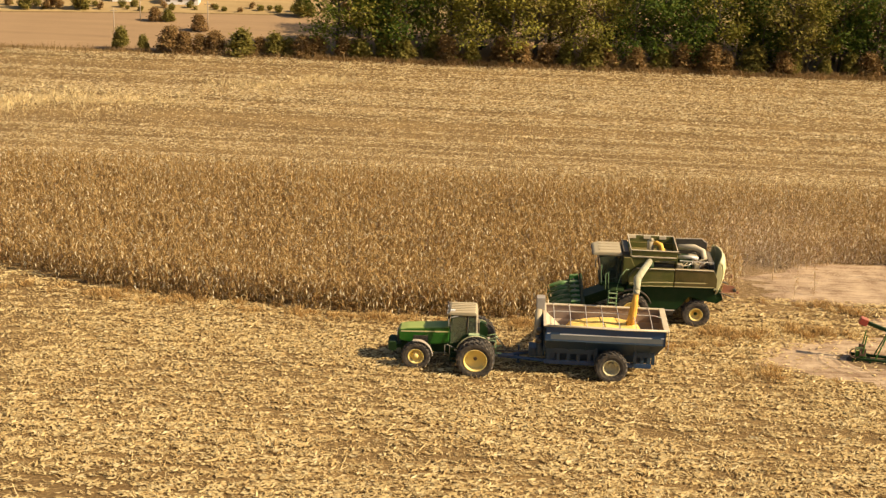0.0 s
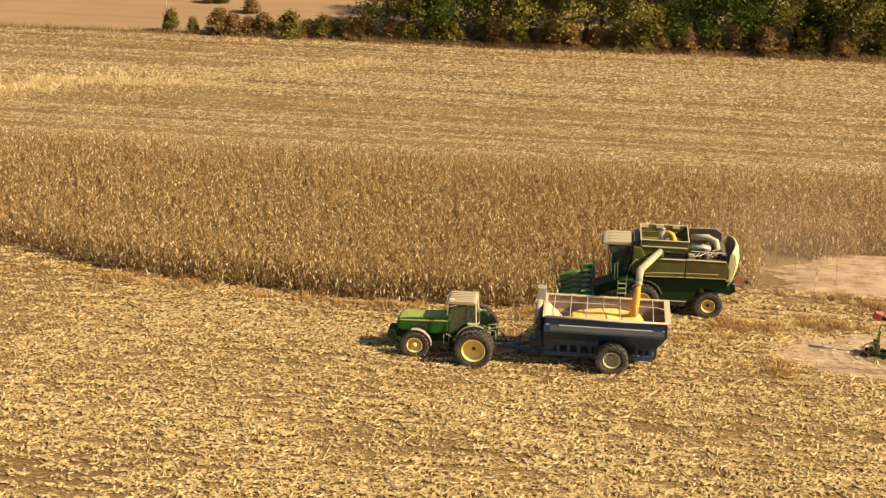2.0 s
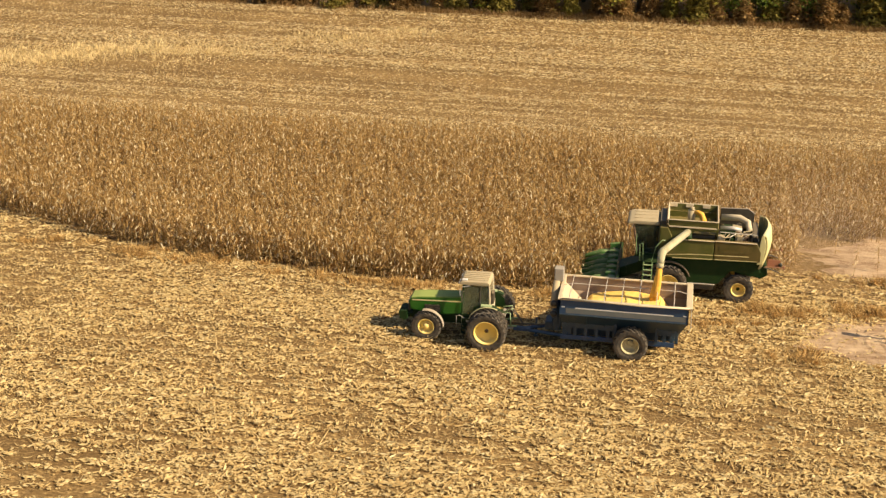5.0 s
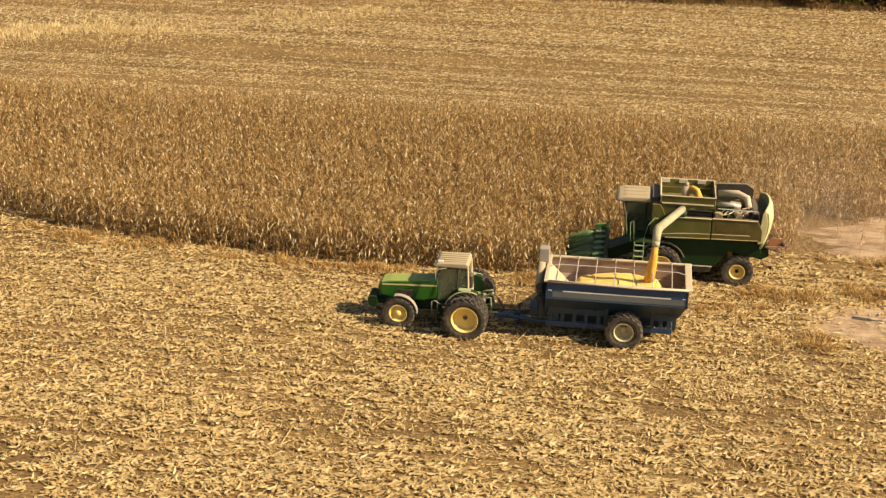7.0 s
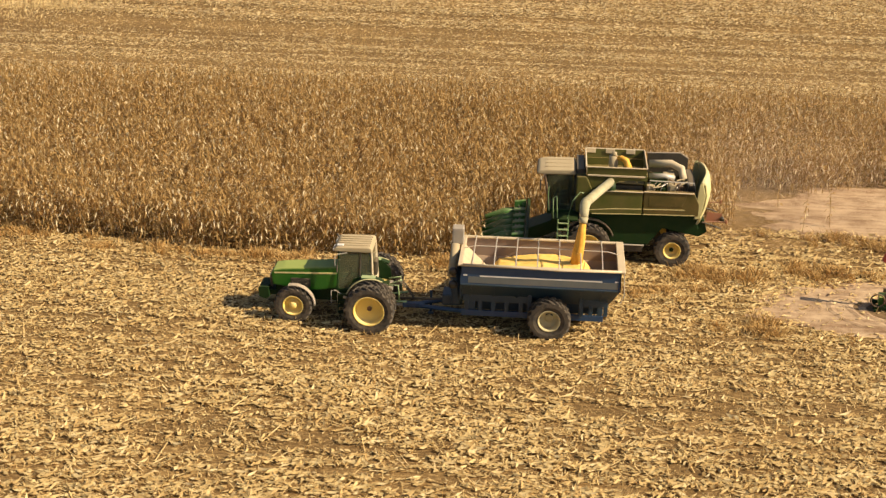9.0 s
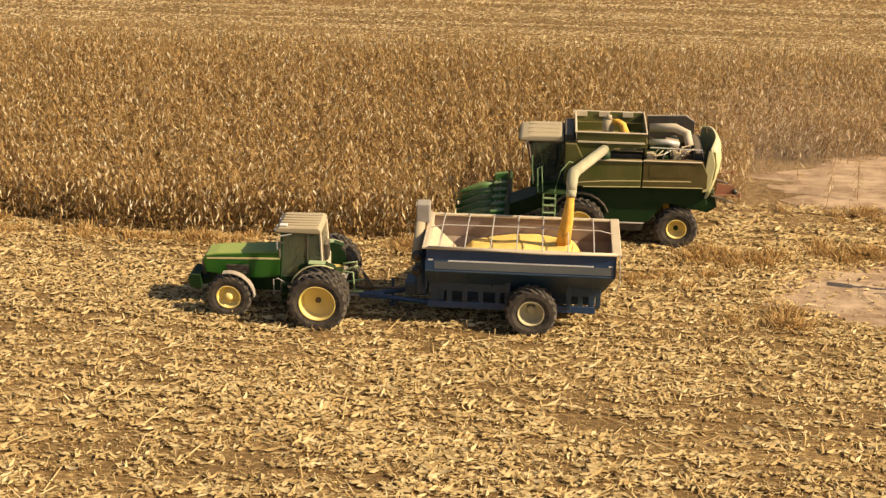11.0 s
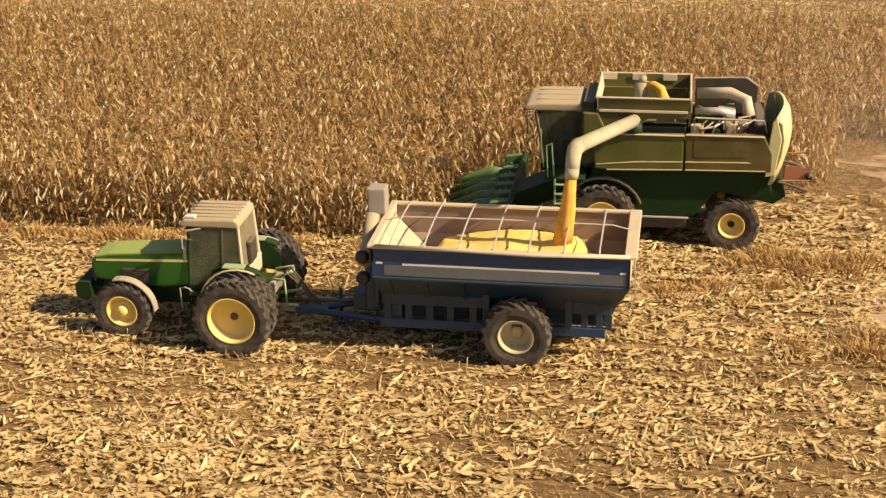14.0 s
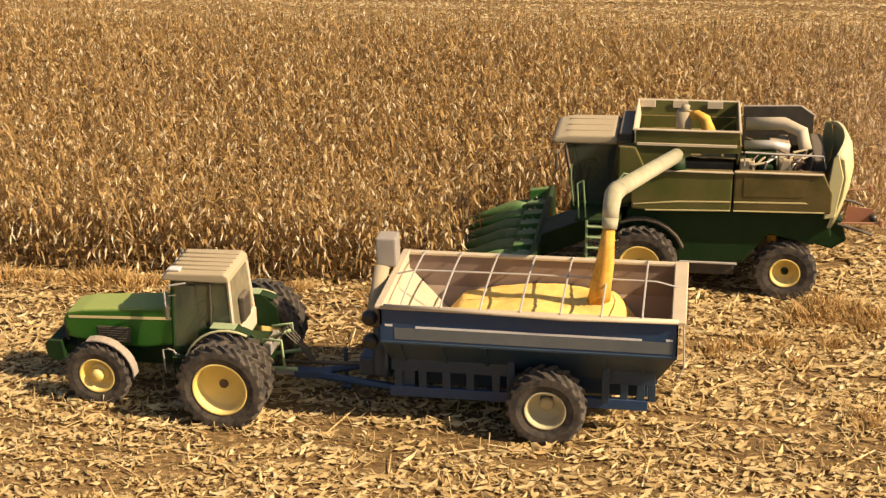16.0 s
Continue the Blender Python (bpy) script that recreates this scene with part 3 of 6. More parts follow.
def build_tractor(m):
    T = thing("tractor", "green row-crop tractor with dual rear wheels and dusty tan roof", "tractor", m=m)
    b = B()
    prism(b, [(-4.02, 1.28), (-4.10, 1.75), (-3.98, 1.93), (-3.6, 2.0), (-1.42, 2.16), (-1.42, 1.25), (-2.2, 1.12), (-3.0, 1.15)], -0.46, 0.46, 0.07, 3)
    part("hood", b, "green", T, "glossy green hood, dust and sunlight painted on its top")
    for s in (-1, 1):
        b = B()
        prism(b, [(-3.95, 1.78), (-3.95, 1.84), (-1.45, 1.93), (-1.45, 1.86)], s * 0.462, s * 0.470)
        part("hood_stripe", b, "stripe", T, "yellow hood stripe")
        b = B()
        box(b, -3.3, -2.5, s * 0.455 - 0.012, s * 0.455 + 0.016, 1.22, 1.62, 0.01)
        for i in range(6):
            box(b, -3.27, -2.53, s * 0.455 - 0.02, s * 0.455 + 0.026, 1.25 + i * 0.06, 1.275 + i * 0.06)
        part("side_grille", b, "black", T)
    b = B()
    box(b, -4.13, -4.03, -0.36, 0.36, 1.15, 1.72, 0.02)
    for i in range(8):
        box(b, -4.15, -4.12, -0.34, 0.34, 1.2 + i * 0.06, 1.225 + i * 0.06)
    g = part("front_grille", b, "black", T)
    for s in (-1, 1):
        b = B()
        box(b, -4.165, -4.12, s * 0.2 - 0.11, s * 0.2 + 0.11, 1.5, 1.66, 0.02, 2)
        part("headlight", b, "white", g)
    # front weights
    b = B()
    box(b, -4.35, -3.9, -0.32, 0.32, 0.78, 1.0, 0.02)
    part("weight_bracket", b, "green_dark", T)
    for i in range(9):
        b = B()
        y = -0.43 + i * 0.108
        prism(b, [(-4.58, 0.74), (-4.62, 1.08), (-4.52, 1.18), (-4.20, 1.18), (-4.16, 0.74), (-4.32, 0.64)], y - 0.05, y + 0.05, 0.015, 1)
        part("front_weight", b, "green_dark", T)
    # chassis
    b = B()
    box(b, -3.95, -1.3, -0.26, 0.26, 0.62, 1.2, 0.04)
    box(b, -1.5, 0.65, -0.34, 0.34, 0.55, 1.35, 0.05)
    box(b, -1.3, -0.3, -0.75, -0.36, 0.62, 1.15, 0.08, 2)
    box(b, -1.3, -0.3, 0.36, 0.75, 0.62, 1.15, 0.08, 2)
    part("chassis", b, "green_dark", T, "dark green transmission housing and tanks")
    b = B()
    rod(b, [(-3.1, -1.0, 0.74), (-3.1, 1.0, 0.74)], 0.11, 12)
    box(b, -3.2, -2.8, -0.3, 0.3, 0.6, 0.9, 0.05)
    part("front_axle", b, "green_dark", T)
    b = B()
    rod(b, [(0, -1.6, 0.96), (0, 1.6, 0.96)], 0.085, 12)
    part("rear_axle", b, "grey", T)
    for s in (-1, 1):
        h = wheel(T, "front_wheel", -3.1, s * 1.02, 0.75, 0.42, 0.40, s, 20, label="yellow front wheel with bright domed hub", dish=0.05, hub_mat="yellow", hub_r=0.24)
        b = B()
        lathe(b, [(0.0, s * 0.23), (0.07, s * 0.225), (0.12, s * 0.20), (0.145, s * 0.15), (0.15, s * 0.05), (0.0, s * 0.05)], 18)
        part("hub_dome", b, "yellow", h)
        wheel(T, "rear_wheel", 0.0, s * 1.12, 0.975, 0.46, 0.60, s, 21, label="yellow inner rear wheel")
        wheel(T, "rear_wheel", 0.0, s * 1.70, 0.975, 0.46, 0.60, s, 21, label="yellow deep-dished outer dual wheel", dish=-0.55, hub_r=0.10)
        b = B()
        arc_fender(b, -3.08, s * 1.02 - 0.13, s * 1.02 + 0.13, 0.74, 0.82, 0, 104)
        part("front_mudguard", b, "ash", T, "dusty grey front mudguard")
        b = B()
        arc_fender(b, 0.0, s * 0.82, s * 1.12, 0.96, 1.02, 62, 165, 0.035, 10)
        prism(b, [(-0.85, 1.3), (-0.75, 1.85), (-0.4, 1.98), (0.2, 2.02), (0.55, 1.7), (0.6, 1.2)], s * 0.80, s * 0.84)
        g = part("rear_mudguard", b, "green_dark", T)
        b = B()
        # pale rod along the edge paints the sunlit rim of the mudguard
        rod(b, [(1.03 * math.cos(radians(a)), s * 1.13, 0.97 + 1.03 * math.sin(radians(a))) for a in range(64, 172, 12)], 0.028, 6)
        part("mudguard_lip", b, "hood", g, "mudguard lip painted pale for sunlight")
        b = B()
        box(b, -0.40, 0.16, s * 0.95 - 0.14, s * 0.95 + 0.15, 2.0, 2.035, 0.015, 2)
        part("fender_cap", b, "ladder", T, "fender cap in green lightened for sunlight")
    # cab
    b = B()
    box(b, -1.42, 0.06, -0.78, 0.78, 1.2, 1.42, 0.03)
    c = part("cab_base", b, "green_dark", T)
    roof_z = 2.94
    corner = [(-1.38, -0.76), (-1.38, 0.76), (0.04, 0.76), (0.04, -0.76)]
    top = [(-1.32, -0.66), (-1.32, 0.66), (-0.04, 0.66), (-0.04, -0.66)]
    for (x0, y0), (x1, y1) in zip(corner, top):
        b = B()
        rod(b, [(x0, y0, 1.4), (x1, y1, roof_z)], 0.045, 6)
        part("cab_post", b, "green_dark" if x0 < 0 else "cream", T)
    for s in (-1, 1):
        b = B()
        rod(b, [(-0.5, s * 0.785, 1.4), (-0.46, s * 0.675, roof_z)], 0.03, 6)
        part("door_post", b, "black", T)
        b = B()
        slab(b, [(-1.33, s * 0.775, 1.42), (-1.29, s * 0.66, roof_z), (-0.48, s * 0.66, roof_z), (-0.52, s * 0.775, 1.42)])
        d = part("cab_door", b, "glass", T, "tinted dusty glass door")
        d.visible_shadow = False
        b = B()
        rod(b, [(-0.60, s * 0.81, 1.75), (-0.60, s * 0.83, 2.0)], 0.015, 6)
        part("door_handle", b, "black", d)
        b = B()
        slab(b, [(-0.45, s * 0.74, 1.95), (-0.43, s * 0.665, roof_z), (-0.06, s * 0.665, roof_z), (0.0, s * 0.74, 1.95)])
        w = part("side_window", b, "glass", T)
        w.visible_shadow = False
    for nm, x0, x1 in (("windscreen", -1.36, -1.29), ("rear_window", 0.03, -0.04)):
        b = B()
        z0 = 1.45 if nm == "windscreen" else 1.75
        q = [(x0, -0.70, z0), (x0, 0.70, z0), (x1, 0.62, roof_z), (x1, -0.62, roof_z)]
        vs = [b.verts.new(p) for p in q] + [b.verts.new((p[0] - 0.012, p[1], p[2])) for p in q]
        for f in ((0, 1, 2, 3), (7, 6, 5, 4), (0, 4, 5, 1), (1, 5, 6, 2), (2, 6, 7, 3), (3, 7, 4, 0)):
            b.faces.new([vs[i] for i in f])
        w = part(nm, b, "glass" if nm == "windscreen" else "dusty_glass", T)
        w.visible_shadow = False
    b = B()
    prism(b, [(-0.04, 1.3), (0.08, 1.3), (0.09, 1.72), (-0.03, 1.78)], -0.76, 0.76, 0.02)
    part("rear_panel", b, "cream", T, "cream panel below the rear window")
    b = B()
    prism(b, [(-1.50, 2.93), (-1.54, 3.02), (-1.42, 3.12), (-0.12, 3.15), (-0.02, 3.08), (0.0, 2.93)], -0.72, 0.72, 0.05, 3)
    r = part("cab_roof", b, "tan", T, "dust-covered tan cab roof with raised ribs")
    for i in range(5):
        b = B()
        y = -0.46 + i * 0.23
        box(b, -1.36, -0.10, y - 0.05, y + 0.05, 3.12, 3.172, 0.018, 2)
        part("roof_rib", b, "tan", r)
    b = B()
    box(b, -1.40, -1.14, -0.64, -0.46, 3.13, 3.19, 0.02, 2)
    part("roof_beacon_base", b, "white", r)
    for s in (-1, 1):
        for y in (0.35, 0.7):
            b = B()
            box(b, -1.56, -1.50, s * y * 0.85 - 0.09, s * y * 0.85 + 0.09, 2.95, 3.04, 0.02)
            part("work_light", b, "white", r)
    b = B()
    box(b, -0.35, 0.05, -0.25, 0.25, 1.42, 1.9, 0.06, 2)
    box(b, 0.0, 0.14, -0.25, 0.25, 1.8, 2.4, 0.05, 2)
    part("driver_seat", b, "black", T)
    b = B()
    rod(b, [(-1.2, 0, 1.4), (-0.85, 0, 1.95)], 0.04, 8)
    lathe(b, [(0.19, -0.015), (0.21, 0.0), (0.19, 0.015), (0.17, 0.0)], 20, (-0.83, 0, 1.98), closed=True)
    part("steering_wheel", b, "black", T)
    # near side fittings
    for s in (-1, 1):
        b = B()
        rod(b, [(-1.25, s * 0.72, 2.6), (-1.3, s * 1.05, 2.72), (-1.32, s * 1.08, 2.5)], 0.018, 6)
        box(b, -1.36, -1.31, s * 1.08 - 0.09, s * 1.08 + 0.09, 2.2, 2.52, 0.02)
        part("mirror", b, "black", T)
    b = B()
    for x in (-1.32, -0.92):
        rod(b, [(x, -0.95, 1.3), (x, -1.02, 0.5)], 0.022, 6)
    for i in range(4):
        box(b, -1.32, -0.92, -1.1, -0.9, 0.48 + i * 0.25, 0.51 + i * 0.25, 0.005)
    part("step_ladder", b, "green_dark", T)
    b = B()
    rod(b, [(-1.62, -0.80, 0.75), (-1.62, -0.85, 1.3), (-1.48, -0.85, 1.34), (-1.36, -0.85, 1.3), (-1.36, -0.82, 0.8)], 0.022, 6)
    part("hand_rail", b, "galv", T, "pale tubular hand rail")
    b = B()
    rod(b, [(-1.46, -0.84, 2.40), (-1.46, -0.84, 2.74), (-1.34, -0.80, 2.86), (-0.98, -0.76, 2.92)], 0.024, 6)
    part("roof_grab_bar", b, "galv", T, "pale bent bar at the roof's front corner")
    b = B()
    rod(b, [(-1.34, -0.92, 1.28), (-1.05, -0.98, 1.18), (-0.78, -0.95, 1.32), (-0.66, -0.92, 1.30)], 0.035, 6)
    box(b, -1.12, -0.92, -1.04, -0.9, 1.08, 1.2, 0.02)
    part("step_bracket", b, "galv", T)
    b = B()
    rod(b, [(-1.5, 0.55, 1.9), (-1.5, 0.62, 2.0), (-1.5, 0.62, 3.05), (-1.58, 0.62, 3.15)], 0.055, 10)
    part("exhaust_stack", b, "black", T)
    # rear linkage
    b = B()
    for s in (-1, 1):
        rod(b, [(0.5, s * 0.35, 0.75), (1.35, s * 0.5, 0.85)], 0.045, 8)
        rod(b, [(0.55, s * 0.35, 1.45), (1.0, s * 0.45, 1.5), (1.05, s * 0.47, 0.85)], 0.035, 8)
    rod(b, [(0.55, 0, 1.3), (1.1, 0, 1.55)], 0.04, 8)
    part("three_point_hitch", b, "ladder", T, "lift arms in green lightened for sunlight")
    b = B()
    box(b, 0.4, 1.3, -0.07, 0.07, 0.45, 0.52, 0.01)
    part("drawbar", b, "grey", T)
    b = B()
    box(b, 0.55, 0.72, -0.4, 0.4, 1.05, 1.35, 0.02)
    part("valve_block", b, "grey", T)
    for i in range(4):
        b = B()
        y = -0.22 + 0.14 * i
        rod(b, [(0.7, y, 1.3), (1.0, y, 1.6), (1.35, y * 0.6, 1.2), (1.6, y * 0.5, 0.8)], 0.017, 6)
        part("hydraulic_hose", b, "black", T)
    return T


TRACTOR_AT = pose(-8.58, -7.87, 0)
build_tractor(TRACTOR_AT)


# ---------------------------------------------------------------- grain cart
def build_cart(m):
    K = thing("grain_cart", "dark blue grain cart with cream rails and hooped tarp bows", "grain cart", m=m)
    X0, X1, W, ZT, ZB = -3.48, 2.68, 1.52, 2.93, 2.16
    TH = 0.04

    def wall(name, quad, mat, label="", inner="maroon"):
        """A sheet of steel: outside skin and, a little inside it, the lining."""
        q = [Vector(p) for p in quad]
        n = (q[1] - q[0]).cross(q[2] - q[0]).normalized()
        b = B()
        vs = [b.verts.new(p) for p in q] + [b.verts.new(p - n * TH) for p in q]
        for f in ((0, 1, 2, 3), (7, 6, 5, 4), (0, 4, 5, 1), (1, 5, 6, 2), (2, 6, 7, 3), (3, 7, 4, 0)):
            b.faces.new([vs[i] for i in f])
        bmesh.ops.recalc_face_normals(b, faces=b.faces)
        o = part(name, b, mat, K, label)
        b = B()
        b.faces.new([b.verts.new(p - n * (TH + 0.006)) for p in q])
        part("lining", b, inner, o)
        return o

    for s in (-1, 1):
        o = -1 if s > 0 else 1
        pts = [(X0, s * W, ZB), (X1, s * W, ZB), (X1, s * W, ZT), (X0, s * W, ZT)][::o]
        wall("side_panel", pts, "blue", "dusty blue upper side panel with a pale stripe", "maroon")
        pts = [(X0 + 0.1, s * 0.70, 1.18), (X1 - 0.42, s * 0.70, 1.18), (X1, s * W, ZB), (X0, s * W, ZB)][::o]
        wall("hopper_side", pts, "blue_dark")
        for x in (-3.1, -2.2, -1.3, 1.2, 2.0):
            b = B()
            prism(b, [(s * W, ZB), (s * (W + 0.015), ZB - 0.05), (s * 0.74, 1.16), (s * 0.68, 1.2)], x - 0.04, x + 0.04, axis="x")
            part("hopper_rib", b, "blue_dark", K)
        # stripe decal in two tones
        b = B()
        box(b, X0 + 0.75, X1 - 0.72, s * (W + 0.004), s * (W + 0.009), 2.51, 2.56)
        part("stripe_decal", b, "white", K, "white side stripe")
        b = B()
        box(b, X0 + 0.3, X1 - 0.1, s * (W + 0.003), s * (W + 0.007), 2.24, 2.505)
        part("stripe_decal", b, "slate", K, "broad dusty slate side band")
        for x0, x1 in ((X0 + 0.1, X0 + 0.26), (X1 - 0.24, X1 - 0.1)):
            b = B()
            box(b, x0, x1, s * (W + 0.004), s * (W + 0.01), 2.53, 2.58)
            part("reflector", b, "white", K)
        b = B()
        box(b, X0, X1, s * W - 0.02, s * W + 0.05, ZB - 0.03, ZB + 0.03, 0.01)
        part("side_seam", b, "blue_dark", K)
        b = B()
        box(b, X0 - 0.04, X1 + 0.05, s * (W - 0.03) - 0.07, s * (W - 0.03) + 0.07, ZT - 0.01, ZT + 0.07, 0.02)
        part("top_rim", b, "cream", K, "cream dusty top rail")
    # front and rear ends; cream on their sunward faces is painted sunlight
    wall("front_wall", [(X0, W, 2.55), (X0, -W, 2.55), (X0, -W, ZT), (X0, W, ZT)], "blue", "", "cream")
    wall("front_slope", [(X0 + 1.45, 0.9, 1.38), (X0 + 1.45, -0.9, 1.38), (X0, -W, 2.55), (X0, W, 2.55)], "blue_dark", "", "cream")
    wall("rear_wall", [(X1, -W, ZB), (X1, W, ZB), (X1, W, ZT), (X1, -W, ZT)], "cream", "rear wall with sunlight painted as cream", "maroon")
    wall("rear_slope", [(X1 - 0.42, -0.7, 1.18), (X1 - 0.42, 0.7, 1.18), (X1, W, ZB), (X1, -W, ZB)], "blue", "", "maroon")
    for x, wd in ((X0 - 0.02, 0.09), (X1 + 0.0, 0.15)):
        b = B()
        box(b, x - wd, x + wd, -W - 0.05, W + 0.05, ZT + 0.0, ZT + 0.075, 0.02)
        part("end_rim", b, "cream", K, "wide cream end rail")
    b = B()
    box(b, X0 + 0.08, X1 - 0.4, -0.7, 0.7, 1.12, 1.18)
    part("hopper_floor", b, "blue_dark", K)
    # heap of corn
    nx, ny = 44, 20
    b = B()
    grid = []
    for i in range(nx + 1):
        x = X0 + 0.06 + (2.4 - X0 - 0.06) * i / nx
        row = []
        for j in range(ny + 1):
            y = -W + 0.12 + (2 * W - 0.24) * j / ny
            u, v = (x - 0.2) / 2.9, y / W
            z = 2.57 - 0.34 * abs(u) ** 1.6 - 0.24 * v * v - 1.1 * max(0, x - 1.25) - 1.0 * max(0, -2.1 - x)
            z += 0.10 * noise.noise((x * 0.9, y * 0.9, 2)) + 0.025 * noise.noise((x * 5, y * 5, 2))
            z += 0.22 * math.exp(-(((x - 1.1) / 0.4) ** 2 + (y / 0.5) ** 2))
            z = max(z, 1.5)
            lim = 0.7 + (W - 0.7) * min(1.0, (z - 1.18) / (ZB - 1.18)) - 0.10
            row.append(b.verts.new((min(x, X1 - 0.42 * max(0.0, 1 - (z - 1.18) / 0.94) - 0.10), max(-lim, min(lim, y)), z)))
        grid.append(row)
    for i in range(nx):
        for j in range(ny):
            f = b.faces.new((grid[i][j], grid[i + 1][j], grid[i + 1][j + 1], grid[i][j + 1]))
            f.smooth = True
    heap = part("golden_corn", b, "grain", None)
    heap.matrix_basis = m.copy()
    tagged(heap, "golden heap of shelled corn lying in the cart", "grain")
    # tarp bows and rods
    for i in range(7):
        x = X0 + 0.45 + i * 0.83
        b = B()
        rod(b, [(x, W * math.sin(a), ZT + 0.06 + 0.13 * math.cos(a)) for a in [radians(-88 + 22 * k) for k in range(9)]], 0.022, 6)
        part("tarp_bow", b, "galv", K, "pale hooped tarp bow")
    for y in (0.15,):
        b = B()
        rod(b, [(X0, y, ZT + 0.06), (X0 + 0.45, y, ZT + 0.18), (-0.4, y, ZT + 0.205), (X1 - 0.5, y, ZT + 0.18), (X1, y, ZT + 0.06)], 0.02, 6)
        part("ridge_rod", b, "galv", K)
    b = B()
    rod(b, [(X0 + 0.1, -W - 0.06, ZT + 0.08), (-1.2, -W - 0.05, ZT + 0.05), (0.4, -W - 0.07, ZT + 0.02), (X1, -W - 0.04, ZT + 0.07)], 0.05, 8)
    part("rolled_tarp", b, "cream", K, "tarpaulin rolled along the side rail")
    b = B()
    rod(b, [(X1 + 0.1, -W - 0.05, ZT), (X1 + 0.14, -W - 0.05, 2.0), (X1 + 0.02, -W - 0.05, 1.7)], 0.018, 6)
    part("tarp_crank", b, "galv", K)
    # running gear frame with openings
    for s in (-1, 1):
        b = B()
        box(b, -3.45, 2.1, s * 0.92 - 0.06, s * 0.92 + 0.06, 0.60, 0.84, 0.01)
        part("frame_rail", b, "blue", K, "blue lower frame rail")
        b = B()
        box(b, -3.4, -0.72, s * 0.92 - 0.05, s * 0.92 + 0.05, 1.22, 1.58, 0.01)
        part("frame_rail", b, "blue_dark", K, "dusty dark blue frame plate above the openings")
        for x in (-3.25, -2.72, -2.2, -1.68, -1.12, -0.8):
            b = B()
            box(b, x - 0.09, x + 0.09, s * 0.92 - 0.045, s * 0.92 + 0.045, 0.82, 1.24, 0.01)
            part("frame_post", b, "blue_dark", K)
        for x in (-0.78, 1.22):
            b = B()
            box(b, x - 0.08, x + 0.08, s * 1.02 - 0.06, s * 1.02 + 0.06, 0.8, 2.1, 0.01)
            part("hopper_stay", b, "blue_dark", K)
        b = B()
        box(b, 1.25, 2.25, s * 0.92 - 0.05, s * 0.92 + 0.05, 1.2, 1.62, 0.01)
        for x in (1.6, 1.95, 2.18):
            box(b, x - 0.08, x + 0.08, s * 0.92 - 0.045, s * 0.92 + 0.045, 0.82, 1.22, 0.01)
        part("rear_frame", b, "blue_dark", K)
        wheel(K, "cart_wheel", 0.0, s * 1.38, 0.83, 0.60, 0.43, s, 18, "cart_rim", "dusty straw-coloured cart wheel with deep lugged tyre", dish=-0.30, hub_mat="cart_rim", hub_r=0.16)
    b = B()
    box(b, -3.35, 2.1, -0.55, 0.55, 0.7, 1.14, 0.03)
    part("unload_trough", b, "blue_dark", K, "dark trough under the hopper")
    b = B()
    box(b, -0.15, 0.15, -1.3, 1.3, 0.78, 1.02, 0.02)
    part("axle_beam", b, "blue_dark", K)
    b = B()
    prism(b, [(-3.3, 0.62), (-3.3, 1.3), (-2.9, 1.3), (-2.9, 0.62)], -0.9, 0.9, 0.02)
    part("front_bolster", b, "blue_dark", K)
    for s in (-1, 1):
        b = B()
        rod(b, [(-3.1, s * 0.8, 0.68), (-5.2, s * 0.12, 0.52)], 0.085, 6)
        part("tongue_bar", b, "blue", K)
    b = B()
    box(b, -5.85, -5.0, -0.13, 0.13, 0.42, 0.6, 0.02)
    part("hitch_tongue", b, "blue", K)
    b = B()
    rod(b, [(-4.75, 0.35, 0.1), (-4.75, 0.35, 1.0)], 0.05, 8)
    box(b, -4.85, -4.65, 0.25, 0.45, 0.02, 0.06)
    part("parking_jack", b, "blue_dark", K)
    b = B()
    rod(b, [(-6.2, 0, 0.75), (-4.6, 0, 0.8), (-3.2, 0, 0.95)], 0.05, 8)
    part("drive_shaft", b, "black", K)
    b = B()
    box(b, -4.25, -3.5, -0.45, 0.4, 0.75, 1.2, 0.06, 2)
    part("gear_housing", b, "blue_dark", K)
    # folding unloading auger at the front
    b = B()
    rod(b, [(-3.65, -0.75, 0.95), (-3.72, -0.25, 1.9), (-3.74, 0.25, 2.85)], 0.22, 16)
    part("lower_auger", b, "blue_dark", K)
    b = B()
    rod(b, [(-3.88, -0.55, 2.05), (-3.80, 0.25, 3.1)], 0.17, 16)
    part("folded_auger", b, "tan", K, "dusty grey folded auger tube")
    b = B()
    box(b, -3.95, -3.5, 0.35, 0.85, 3.05, 3.72, 0.04, 2)
    part("auger_spout", b, "grey", K, "grey boxy auger spout")
    for z, y in ((2.55, -1.2), (2.0, -1.2)):
        b = B()
        lathe(b, [(0.0, -0.13), (0.11, -0.13), (0.17, -0.06), (0.17, 0.05), (0.0, 0.08)], 18, (-3.78, y, z))
        part("hydraulic_motor", b, "jet", K)
    b = B()
    prism(b, [(-3.52, 1.3), (-3.52, 2.5), (-3.44, 2.5), (-3.44, 1.3)], -1.1, -0.7, 0.01)
    part("front_ladder_plate", b, "blue_dark", K)
    return K


CART_AT = pose(-1.58, -7.87, 0)
build_cart(CART_AT)


